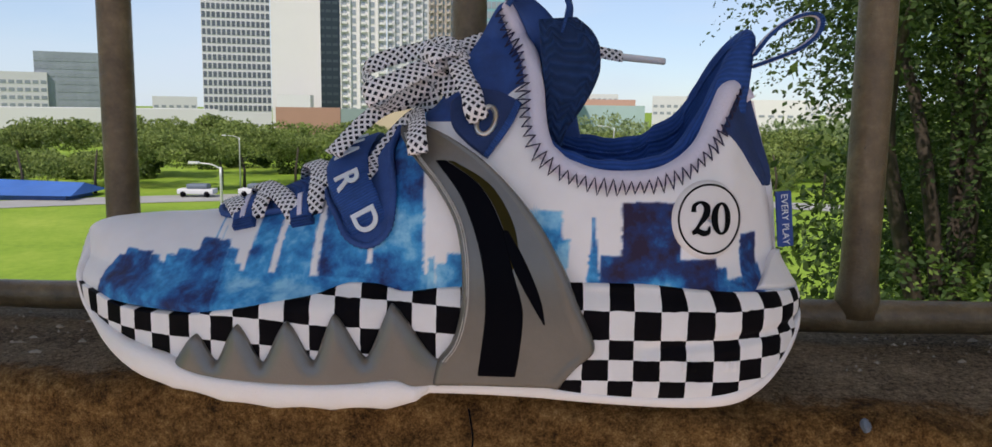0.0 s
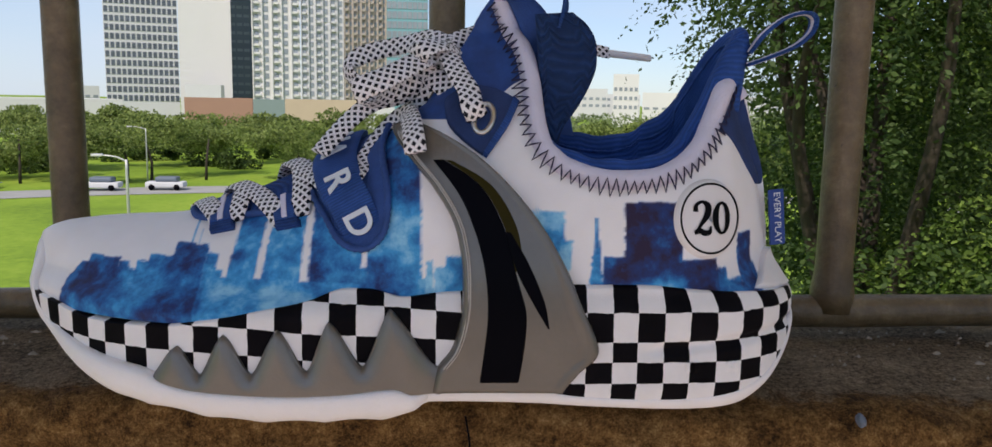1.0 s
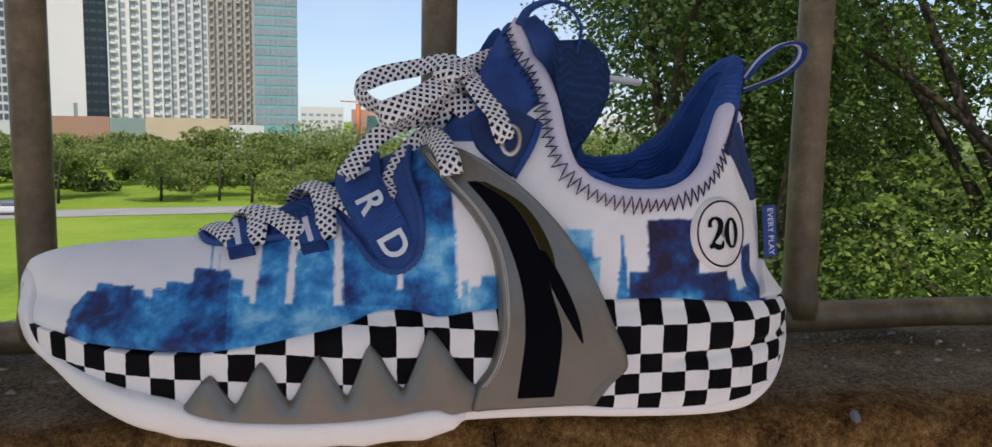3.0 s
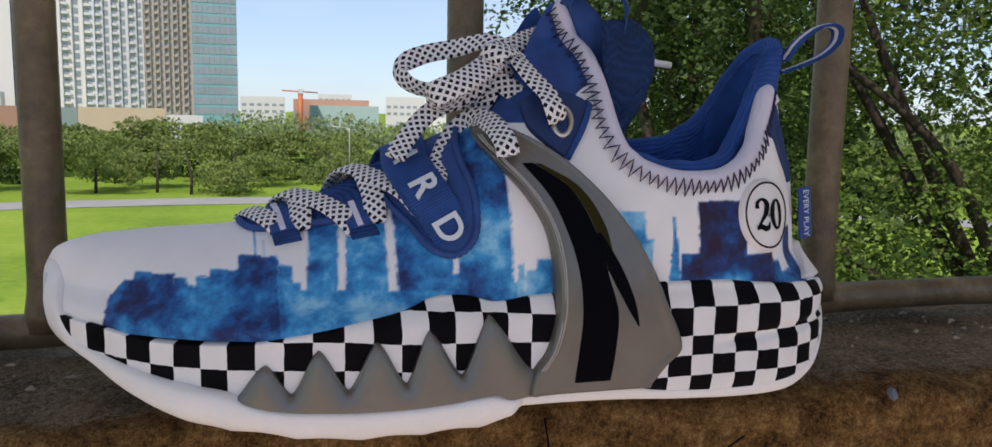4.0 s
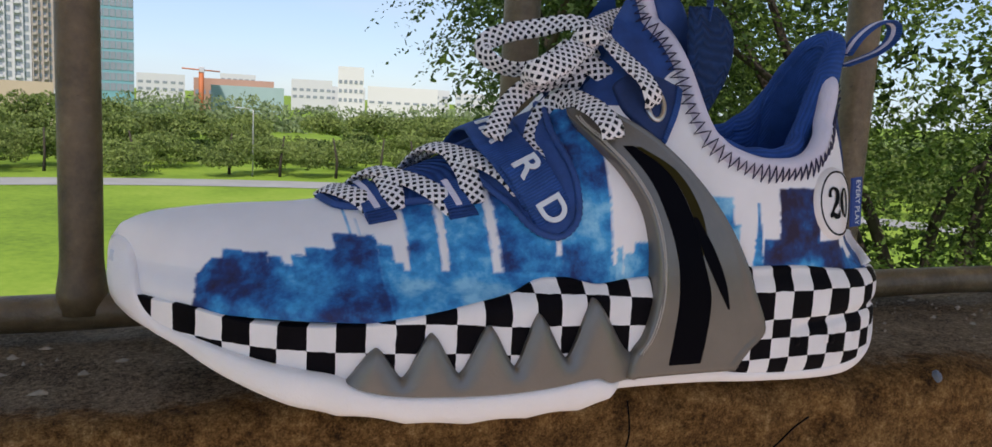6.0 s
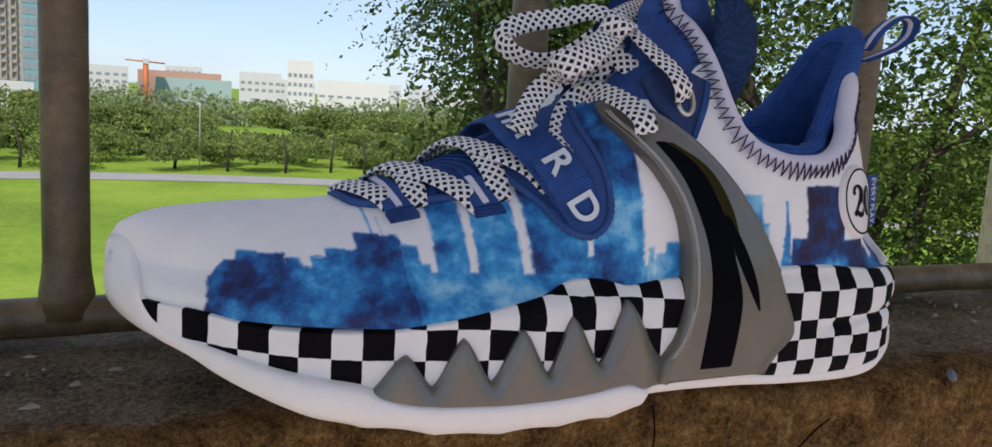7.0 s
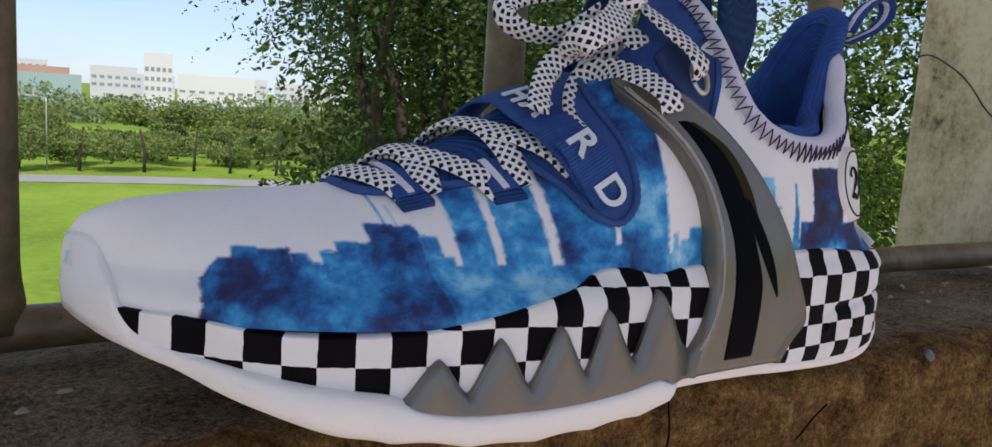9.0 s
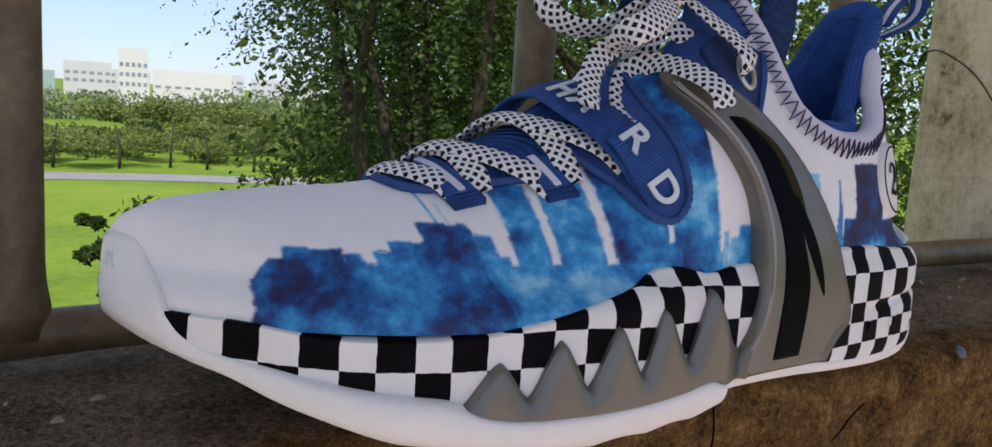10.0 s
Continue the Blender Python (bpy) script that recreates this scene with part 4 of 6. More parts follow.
lace_path("lace_end", [(-0.0050, 0.352, 0.1430), (0.0080, 0.362, 0.1480), (0.0300, 0.374, 0.1460), (0.0480, 0.379, 0.1430), (0.0560, 0.381, 0.1418)], (0, -1, 0.6), 0.0062)
part("aglet", tube([(0.0550, 0.381, 0.1420), (0.0570, 0.3815, 0.1415), (0.0760, 0.3845, 0.1400), (0.0765, 0.3845, 0.1400)], [0.0012, 0.0017, 0.0016, 0.001], 10), M["lace"], lace, "sealed lace tip")

# eyelet patch and ring
eye_patch = part("eyelet_patch", strip([(-0.0065, 0.1250), (-0.0135, 0.1225), (-0.0185, 0.118), (-0.0178, 0.111), (-0.0123, 0.1046), (-0.0050, 0.0992)], [(0.0010, 0.1232), (0.0062, 0.1212), (0.0090, 0.1192), (0.0062, 0.1140), (0.0010, 0.1065), (-0.0035, 0.0990)], 40, 17, 0.0022), M["navy_dark"], shoe, "navy textile eyelet patch")
part("patch_edge", strip([(0.0080, 0.1205), (0.0040, 0.1125), (-0.0052, 0.0990)], [(0.0098, 0.1190), (0.0058, 0.1108), (-0.0036, 0.0978)], 30, 13, 0.0010, 1.0, 0.0020), M["webbing"], eye_patch)
ring_pts = []
for k in range(28):
    g = 2 * math.pi * k / 28
    ring_pts.append(Vector(skin(np.array(-0.0042 + 0.0036 * math.cos(g) + 0.0012 * math.sin(g)), np.array(0.1118 + 0.0052 * math.sin(g)), 0.0024)))
part("eyelet_ring", tube(ring_pts, 0.0011, 8, True), M["metal"], eye_patch, "oval metal eyelet ring")

# ankle cuff's far side, its knit flap, pull loops
cf = [(0.004, 0.1620, 0.0125, 0.1640), (0.008, 0.1560, 0.0215, 0.1560), (0.012, 0.1470, 0.0270, 0.1460), (0.014, 0.1350, 0.0300, 0.1340), (0.015, 0.1220, 0.0320, 0.1210), (0.016, 0.1080, 0.0350, 0.1060)]
cu_ = np.linspace(0, 1, 30)
ci = [curve(list(zip(np.linspace(0, 1, len(cf)), [r[k] for r in cf])))(cu_) for k in range(4)]
cv = []
for i in range(30):
    for j in range(18):
        g = 2 * math.pi * j / 18
        t = 0.5 + 0.5 * math.copysign(abs(math.cos(g)) ** 0.7, math.cos(g))
        cv.append((ci[0][i] * (1 - t) + ci[2][i] * t, 0.3480 + 0.0028 * math.copysign(abs(math.sin(g)) ** 0.6, math.sin(g)) * min(1.0, 4 * cu_[i] + 0.2), ci[1][i] * (1 - t) + ci[3][i] * t))
part("cuff_far_side", mesh_of("cuff", cv, grid_faces(30, 18, False, True) + [tuple(range(18))]), M["navy"], shoe, "navy neoprene ankle cuff")
fl = [(0.0265, 0.1565, 0.0435, 0.1580), (0.0272, 0.1500, 0.0505, 0.1525), (0.0280, 0.1420, 0.0545, 0.1450), (0.0288, 0.1330, 0.0550, 0.1365), (0.0295, 0.1240, 0.0520, 0.1265), (0.0300, 0.1150, 0.0460, 0.1160), (0.0315, 0.1070, 0.0400, 0.1075), (0.033, 0.098, 0.038, 0.098)]
fu = np.linspace(0, 1, 40)
fi = [curve(list(zip(np.linspace(0, 1, len(fl)), [r[k] for r in fl])))(fu) for k in range(4)]
flap_v, flap_uv = [], []
for i in range(40):
    for j in range(22):
        g = 2 * math.pi * j / 22
        c = math.copysign(abs(math.cos(g)) ** 0.7, math.cos(g))
        t = 0.5 + 0.5 * c
        x = fi[0][i] * (1 - t) + fi[2][i] * t
        z = fi[1][i] * (1 - t) + fi[3][i] * t
        bulge = 0.0032 * math.copysign(abs(math.sin(g)) ** 0.6, math.sin(g)) * min(1.0, 3 * fu[i] + 0.35)
        flap_v.append((-0.074 + (x + 0.074) * 0.892, 0.3350 + 0.10 * (x - 0.04) + bulge, 0.1213 + (z - 0.1213) * 0.892))
        flap_uv.append((z + 0.0025 * math.sin(x * 900), x))
part("inner_cuff_flap", mesh_of("flap", flap_v, grid_faces(40, 22, False, True) + [tuple(range(22))], flap_uv), M["mesh_knit"], shoe, "dark navy wavy knit ankle cuff")
part("front_pull_loop", band([(0.0035, 0.342, 0.1590), (0.0075, 0.341, 0.1655), (0.0165, 0.340, 0.1690), (0.0245, 0.338, 0.1655), (0.0280, 0.337, 0.1590), (0.0275, 0.336, 0.1535), (0.0260, 0.335, 0.1470)],
     [(-0.8, -0.3, 0.6), (-0.5, -0.3, 0.9), (0, -0.3, 1), (0.6, -0.4, 0.8), (1, -0.4, 0.2), (1, -0.4, 0), (1, -0.4, 0)], 0.008, 0.0014), M["webbing"], shoe, "navy webbing pull loop on the cuff")
LOOP = [(0.1010, 0.1400), (0.1065, 0.1475), (0.1140, 0.1535), (0.1215, 0.1558), (0.1255, 0.1535), (0.1242, 0.1478), (0.1180, 0.1425), (0.1090, 0.1385), (0.1010, 0.1355)]
LOOP_N = [(-0.8, 0, 0.8), (-0.7, 0, 0.8), (-0.4, 0, 1), (0.2, 0, 1), (1, 0, 0.2), (0.8, 0, -0.7), (0.5, 0, -1), (0.3, 0, -1), (0.4, 0, -1)]
heel_loop = part("heel_pull_loop", band([(x, 0.3330 - 0.12 * (x - 0.1), z) for x, z in LOOP], LOOP_N, 0.0085, 0.0013), M["webbing"], shoe, "blue webbing heel pull loop")
loop_out = [(x + 0.0007 * Vector(n_).normalized().x, 0.3330 - 0.12 * (x - 0.1), z + 0.0007 * Vector(n_).normalized().z) for (x, z), n_ in zip(LOOP, LOOP_N)]
part("stripe", band(loop_out, LOOP_N, 0.0024, 0.0004), M["binding"], heel_loop, "pale stripe")
loop_in = [(x - 0.0007 * Vector(n_).normalized().x, 0.3330 - 0.12 * (x - 0.1), z - 0.0007 * Vector(n_).normalized().z) for (x, z), n_ in zip(LOOP, LOOP_N)]
part("stripe", band(loop_in, LOOP_N, 0.0024, 0.0004), M["binding"], heel_loop, "pale stripe")

# heel: navy panel, white clip, round number patch, woven tag
part("heel_panel", strip([(0.0900, 0.1262), (0.0880, 0.1204), (0.0856, 0.1142), (0.0870, 0.1105), (0.0911, 0.1081), (0.0963, 0.1031), (0.1028, 0.0945), (0.1082, 0.0878)], [(0.1010, 0.1262), (0.1030, 0.1206), (0.1058, 0.1125), (0.1078, 0.1060), (0.1098, 0.1005), (0.1115, 0.0955), (0.1122, 0.0910), (0.1118, 0.0874)], 40, 17, 0.0012), M["navy_dark"], shoe, "navy leather heel panel")
part("heel_clip", strip([(0.0999, 0.0500), (0.1053, 0.0548), (0.1102, 0.0596), (0.1128, 0.0618)], [(0.1212, 0.0470), (0.1186, 0.0512), (0.1168, 0.0570), (0.1160, 0.0618)], 30, 17, 0.0028), M["white_rubber"], shoe, "white rubber heel clip")


def disc(cx, cz, r0, r1, h0, h1, n=64, rings=6):
    """A round piece or ring on the skin, between two radii."""
    rr = np.linspace(r0, r1, rings)
    hh = np.full(rings, h1)
    hh[-1] = h0
    if r0 > 0:
        hh[0] = h0
    v = []
    for r, h in zip(rr, hh):
        for k in range(n):
            g = 2 * math.pi * k / n
            v.append(skin(np.array(cx + r * 0.97 * math.cos(g)), np.array(cz + r * math.sin(g)), h))
    return mesh_of("disc", np.array(v), grid_faces(rings, n, False, True, True))


badge = part("number_patch", disc(0.0803, 0.0770, 0.0001, 0.0148, 0.0, 0.0020, rings=14), M["patch_white"], shoe, "round white patch with black ring and number")
part("ring", disc(0.0803, 0.0770, 0.0121, 0.0131, 0.0018, 0.0023, rings=5), M["black_print"], badge)


def ink_stroke(pts, widths, cx, cz, h, n=10):
    """A pen stroke of changing width on the skin."""
    q = spline([(a, 0, b) for a, b in pts], n)
    wd = np.interp(np.linspace(0, 1, len(q)), np.linspace(0, 1, len(widths)), widths)
    L, R = [], []
    for i, p in enumerate(q):
        t = (q[min(i + 1, len(q) - 1)] - q[max(i - 1, 0)]).normalized()
        k = Vector((-t.z, 0, t.x))
        L.append(p + k * wd[i] / 2)
        R.append(p - k * wd[i] / 2)
    g = np.array([[tuple(a), tuple(a.lerp(b, 0.5)), tuple(b)] for a, b in zip(L, R)])
    P = skin(cx + g[..., 0], cz + g[..., 2], h)
    return mesh_of("stroke", P.reshape(-1, 3), grid_faces(len(q), 3))


S = 0.001
part("digit", ink_stroke([(-6.6 * S, 2.6 * S), (-6.3 * S, 4.9 * S), (-3.9 * S, 6.1 * S), (-1.6 * S, 4.6 * S), (-1.9 * S, 1.6 * S), (-4.2 * S, -1.6 * S), (-7.0 * S, -5.2 * S)], [2.0 * S, 1.5 * S, 1.0 * S, 2.6 * S, 2.6 * S, 1.5 * S, 0.9 * S], 0.0803, 0.0770, 0.0023), M["black_print"], badge)
part("digit", ink_stroke([(-7.2 * S, -4.9 * S), (-5.2 * S, -4.3 * S), (-3.0 * S, -5.1 * S), (-1.2 * S, -4.7 * S), (-0.6 * S, -2.6 * S)], [1.6 * S, 2.0 * S, 2.2 * S, 1.8 * S, 0.6 * S], 0.0803, 0.0770, 0.00235), M["black_print"], badge)
oval = [(4.0 * S + 2.75 * S * math.cos(g), 0.1 * S + 5.5 * S * math.sin(g)) for g in np.linspace(0, 2 * math.pi, 25)]
part("digit", ink_stroke(oval, [2.5 * S, 2.2 * S, 1.5 * S, 0.9 * S, 1.5 * S, 2.2 * S, 2.5 * S, 2.2 * S, 1.5 * S, 0.9 * S, 1.5 * S, 2.2 * S, 2.5 * S], 0.0803, 0.0770, 0.0023, 4), M["black_print"], badge)
tag_me = box_bm(0.1138, 0.1202, 0.3320, 0.3332, 0.0635, 0.0862, 0.0003)
bmesh.ops.rotate(tag_me, cent=Vector((0.1168, 0.3326, 0.0748)), matrix=Matrix.Rotation(radians(-6), 3, "Y"), verts=tag_me.verts)
woven = part("woven_tag", tag_me, M["tag"], shoe, "small blue woven side tag with white writing")
me = glyphs("EVERY PLAY", 0.0039)
me.transform(Matrix.Translation((0.1170, 0.3316, 0.0748)) @ Matrix.Rotation(radians(-6), 4, "Y") @ Matrix.Rotation(radians(90), 4, "Y") @ Matrix.Rotation(radians(90), 4, "X"))
part("tag_writing", me, M["letter"], woven)
# toe bumper
def build_bumper():
    xs = np.concatenate([XS[XS < -0.1795], np.linspace(-0.1795, -0.176, 8)[1:]])
    hi = curve([(-0.193, 0.0555), (-0.191, 0.0570), (-0.189, 0.0568), (-0.187, 0.0550), (-0.1855, 0.0514), (-0.1846, 0.0460), (-0.1842, 0.0415), (-0.1826, 0.0362), (-0.1803, 0.0322), (-0.176, 0.0285)])
    ring = []
    prof = [(0.0, -0.3), (0.0, 1.0), (0.15, 1.08), (0.35, 1.15), (0.55, 1.15), (0.75, 1.0), (0.88, 0.75), (0.96, 0.4), (1.0, -0.3)]
    for s, seq in ((-1, prof), (1, prof[::-1])):
        for f, k in seq:
            z = (tread(xs) + 0.002) + (np.maximum(hi(xs), tread(xs) + 0.006) - tread(xs) - 0.002) * f
            ring.append(skin(toe_in(xs, z), z, 0.0021 * k + 0 * xs, s))
    R = np.stack(ring, 1)
    n, m = R.shape[:2]
    part("toe_bumper", mesh_of("bumper", R.reshape(-1, 3), grid_faces(n, m)), M["white_rubber"], shoe, "white rubber toe bumper")


build_bumper()
for x in (-0.1916, -0.1911, -0.1905):
    bar_p = skin(np.array([x - 0.0001, x, x + 0.0001]), np.array([0.0468, 0.0490, 0.0512]), 0.0024)
    part("bumper_mark", tube([Vector(q) for q in bar_p], 0.0005, 6), M["letter"], shoe, "small grey raised bar")


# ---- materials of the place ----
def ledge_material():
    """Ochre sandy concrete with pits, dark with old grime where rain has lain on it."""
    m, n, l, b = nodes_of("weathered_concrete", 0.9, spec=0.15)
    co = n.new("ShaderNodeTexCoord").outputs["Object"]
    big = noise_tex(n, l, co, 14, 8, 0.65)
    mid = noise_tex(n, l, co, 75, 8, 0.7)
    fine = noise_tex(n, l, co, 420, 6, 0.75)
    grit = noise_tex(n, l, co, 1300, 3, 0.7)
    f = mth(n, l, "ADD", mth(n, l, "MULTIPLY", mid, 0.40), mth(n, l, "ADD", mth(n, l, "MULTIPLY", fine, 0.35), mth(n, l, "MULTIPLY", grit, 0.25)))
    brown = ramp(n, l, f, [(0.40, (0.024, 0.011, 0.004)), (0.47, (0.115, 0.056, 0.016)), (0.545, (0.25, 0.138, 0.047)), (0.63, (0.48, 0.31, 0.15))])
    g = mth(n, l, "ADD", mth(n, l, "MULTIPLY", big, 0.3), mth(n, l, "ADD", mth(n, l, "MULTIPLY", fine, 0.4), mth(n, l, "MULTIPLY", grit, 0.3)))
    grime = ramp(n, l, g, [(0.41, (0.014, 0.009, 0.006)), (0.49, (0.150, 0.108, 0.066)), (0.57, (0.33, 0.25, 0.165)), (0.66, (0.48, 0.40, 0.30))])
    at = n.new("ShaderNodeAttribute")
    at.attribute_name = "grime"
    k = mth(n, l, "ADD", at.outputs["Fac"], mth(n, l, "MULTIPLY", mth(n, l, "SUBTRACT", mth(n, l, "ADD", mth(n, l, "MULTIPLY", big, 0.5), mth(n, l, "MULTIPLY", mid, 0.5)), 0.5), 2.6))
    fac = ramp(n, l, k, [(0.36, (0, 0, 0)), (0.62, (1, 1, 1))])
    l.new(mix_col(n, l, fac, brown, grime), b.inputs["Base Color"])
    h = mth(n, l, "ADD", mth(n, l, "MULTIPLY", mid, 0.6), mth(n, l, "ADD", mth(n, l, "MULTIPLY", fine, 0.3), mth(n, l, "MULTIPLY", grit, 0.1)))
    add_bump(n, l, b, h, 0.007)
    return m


def column_material():
    m, n, l, b = nodes_of("old_cream_paint", 0.85, spec=0.25)
    co = n.new("ShaderNodeTexCoord").outputs["Object"]
    mp = n.new("ShaderNodeMapping")
    mp.inputs["Scale"].default_value = (1, 1, 0.35)
    l.new(co, mp.inputs["Vector"])
    streak = noise_tex(n, l, mp.outputs["Vector"], 38, 8, 0.7)
    spot = noise_tex(n, l, co, 160, 6, 0.7)
    base = ramp(n, l, mth(n, l, "ADD", mth(n, l, "MULTIPLY", streak, 0.6), mth(n, l, "MULTIPLY", spot, 0.4)),
                [(0.34, (0.12, 0.085, 0.05)), (0.42, (0.48, 0.35, 0.23)), (0.55, (0.74, 0.57, 0.41)), (0.75, (0.80, 0.67, 0.53))])
    l.new(base, b.inputs["Base Color"])
    add_bump(n, l, b, streak, 0.004)
    return m


def rail_material():
    m, n, l, b = nodes_of("old_brown_enamel", 0.38, spec=0.5)
    co = n.new("ShaderNodeTexCoord").outputs["Object"]
    tone = noise_tex(n, l, co, 55, 8, 0.7)
    chip = noise_tex(n, l, co, 210, 5, 0.75)
    base = ramp(n, l, tone, [(0.3, (0.060, 0.038, 0.018)), (0.55, (0.15, 0.100, 0.050)), (0.75, (0.26, 0.185, 0.10))])
    worn = ramp(n, l, chip, [(0.66, (0, 0, 0)), (0.72, (1, 1, 1))])
    l.new(mix_col(n, l, worn, base, (0.035, 0.022, 0.014)), b.inputs["Base Color"])
    add_bump(n, l, b, mth(n, l, "ADD", tone, mth(n, l, "MULTIPLY", chip, 0.4)), 0.0012)
    return m


def leaf_material(name, dark, light):
    m, n, l, b = nodes_of(name, 0.6, spec=0.22)
    rnd = n.new("ShaderNodeNewGeometry").outputs["Random Per Island"]
    co = n.new("ShaderNodeTexCoord").outputs["Object"]
    k = mth(n, l, "ADD", mth(n, l, "MULTIPLY", rnd, 0.36), mth(n, l, "MULTIPLY", noise_tex(n, l, co, 0.35, 3), 0.64))
    c = ramp(n, l, k, [(0.3, dark), (0.7, light)])
    l.new(c, b.inputs["Base Color"])
    tr = n.new("ShaderNodeBsdfTranslucent")
    l.new(c, tr.inputs["Color"])
    mx = n.new("ShaderNodeMixShader")
    mx.inputs["Fac"].default_value = 0.35
    l.new(b.outputs[0], mx.inputs[1])
    l.new(tr.outputs[0], mx.inputs[2])
    l.new(mx.outputs[0], n["Material Output"].inputs["Surface"])
    return m


def ground_material():
    m, n, l, b = nodes_of("mown_grass", 0.9, spec=0.1)
    co = n.new("ShaderNodeTexCoord").outputs["Object"]
    a, c = noise_tex(n, l, co, 0.08, 6, 0.6), noise_tex(n, l, co, 1.4, 6, 0.7)
    k = mth(n, l, "ADD", mth(n, l, "MULTIPLY", a, 0.6), mth(n, l, "MULTIPLY", c, 0.4))
    l.new(ramp(n, l, k, [(0.36, (0.10, 0.17, 0.022)), (0.5, (0.17, 0.27, 0.03)), (0.66, (0.25, 0.33, 0.05))]), b.inputs["Base Color"])
    return m


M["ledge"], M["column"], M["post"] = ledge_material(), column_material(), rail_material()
M["ground"] = ground_material()
# Lit and shaded copies of one leaf: the brightness is in the colour.
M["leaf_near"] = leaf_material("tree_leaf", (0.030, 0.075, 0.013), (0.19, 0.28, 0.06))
M["leaf_shade"] = leaf_material("shaded_tree_leaf", (0.015, 0.040, 0.011), (0.078, 0.128, 0.036))
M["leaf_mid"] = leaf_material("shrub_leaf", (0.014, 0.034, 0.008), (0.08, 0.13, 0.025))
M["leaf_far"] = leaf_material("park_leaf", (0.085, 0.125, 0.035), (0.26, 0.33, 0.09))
# Paler, greyer park leaf: distance haze is put into its colour.
M["leaf_hazy"] = leaf_material("haze_tinted_leaf", (0.14, 0.19, 0.09), (0.26, 0.33, 0.15))
M["bark"] = mat("bark", (0.05, 0.038, 0.027), 0.9, vary=0.5, scale=9, bump=0.02, bump_scale=14)
M["asphalt"] = mat("asphalt", (0.30, 0.30, 0.29), 0.9, vary=0.2, scale=0.3)
M["facade_white"] = mat("facade_white", (0.52, 0.53, 0.55), 0.7, vary=0.06, scale=0.05)
M["facade_blank"] = mat("facade_blank", (0.60, 0.60, 0.60), 0.7, vary=0.05, scale=0.03)
M["facade_beige"] = mat("facade_beige", (0.42, 0.37, 0.33), 0.8, vary=0.08, scale=0.05)
M["facade_dark"] = mat("facade_dark", (0.12, 0.15, 0.20), 0.35, vary=0.2, scale=0.05)
M["glass_teal"] = mat("glass_teal", (0.16, 0.36, 0.40), 0.3, vary=0.15, scale=0.08)
# Glass paled to put far haze into its colour.
M["glass_grey"] = mat("glass_grey", (0.26, 0.30, 0.34), 0.25, vary=0.25, scale=0.08)
M["glass_dark"] = mat("dark_window_glass", (0.10, 0.12, 0.15), 0.2, vary=0.4, scale=0.15)
M["terracotta"] = mat("terracotta_wall", (0.36, 0.21, 0.15), 0.85, vary=0.1, scale=0.1)
M["sand_wall"] = mat("sand_wall", (0.48, 0.39, 0.28), 0.85, vary=0.1, scale=0.1)
M["green_wall"] = mat("grey_green_wall", (0.20, 0.27, 0.26), 0.8, vary=0.1, scale=0.1)
# These two colours are muted, with the haze of distance mixed in.
M["haze_orange"] = mat("haze_muted_orange_wall", (0.42, 0.25, 0.18), 0.8, vary=0.1, scale=0.1)
M["pale_teal"] = mat("haze_muted_teal_roof", (0.30, 0.42, 0.43), 0.6, vary=0.1, scale=0.1)
M["orange"] = mat("orange_steel", (0.5, 0.14, 0.04), 0.6, vary=0.2, scale=0.3)
M["blue_roof"] = mat("blue_sheet_roof", (0.03, 0.12, 0.40), 0.45, vary=0.2, scale=0.5)
M["lamp_grey"] = mat("galvanised_steel", (0.5, 0.51, 0.5), 0.45, metal=0.3, vary=0.1, scale=2)
M["flake"] = mat("dry_leaf_flake", (0.34, 0.29, 0.23), 0.9, vary=0.4, scale=300)


# ---- the ledge and the rail ----
LEDGE = pose(0, 0.317, 0.0045, 0, -1.2, -8.6)


def on_ledge(x, y, z):
    return LEDGE @ Vector((x, y, z))


def build_ledge():
    """One slab with a broken, rounded front edge."""
    xs = np.concatenate([np.linspace(-1.6, -0.42, 30)[:-1], np.linspace(-0.42, 0.5, 380)[:-1], np.linspace(0.5, 1.5, 26)])
    prof = [(0.165, -0.45), (0.165, -0.05), (0.165, -0.004), (0.162, 0.0)] + [(y, 0.0) for y in np.linspace(0.155, 0.016, 66)]
    prof += [(0.012 - 0.012 * math.sin(g), -0.012 + 0.012 * math.cos(g)) for g in np.linspace(0, math.pi / 2, 10)]
    prof += [(0.0, -0.012 - d) for d in np.linspace(0.002, 0.09, 34)] + [(0.0, -0.2), (0.0, -0.45)]
    verts, grime = [], []
    for x in xs:
        for y, z in prof:
            v = Vector((x, y, z))
            a = noise.fractal(v * 22, 0.9, 2.1, 6)
            c = noise.noise(Vector((x * 9, y * 6, 3.0)))
            edge = math.exp(-((y + abs(z)) / 0.03) ** 2)
            top = max(0.0, 1 - abs(z) / 0.012)
            d = 0.0014 * a - 0.0010
            dy = -d * (1 - top) * 1.7 + edge * 0.0065 * max(0, noise.noise(v * 55)) * (0.5 + 0.5 * c)
            dz = d * top - edge * 0.007 * max(0, noise.noise(v * 46 + Vector((4, 1, 2)))) - edge * 0.002 * (c + 0.5)
            verts.append(LEDGE @ (v + Vector((0, dy, dz - 0.0004))))
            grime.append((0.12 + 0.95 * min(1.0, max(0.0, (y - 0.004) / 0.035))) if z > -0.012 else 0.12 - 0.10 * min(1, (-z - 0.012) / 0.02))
    me = mesh_of("ledge", verts, grid_faces(len(xs), len(prof), flip=True))
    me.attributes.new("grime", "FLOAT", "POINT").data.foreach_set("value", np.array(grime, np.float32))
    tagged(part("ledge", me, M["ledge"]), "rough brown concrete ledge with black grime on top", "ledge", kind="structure")


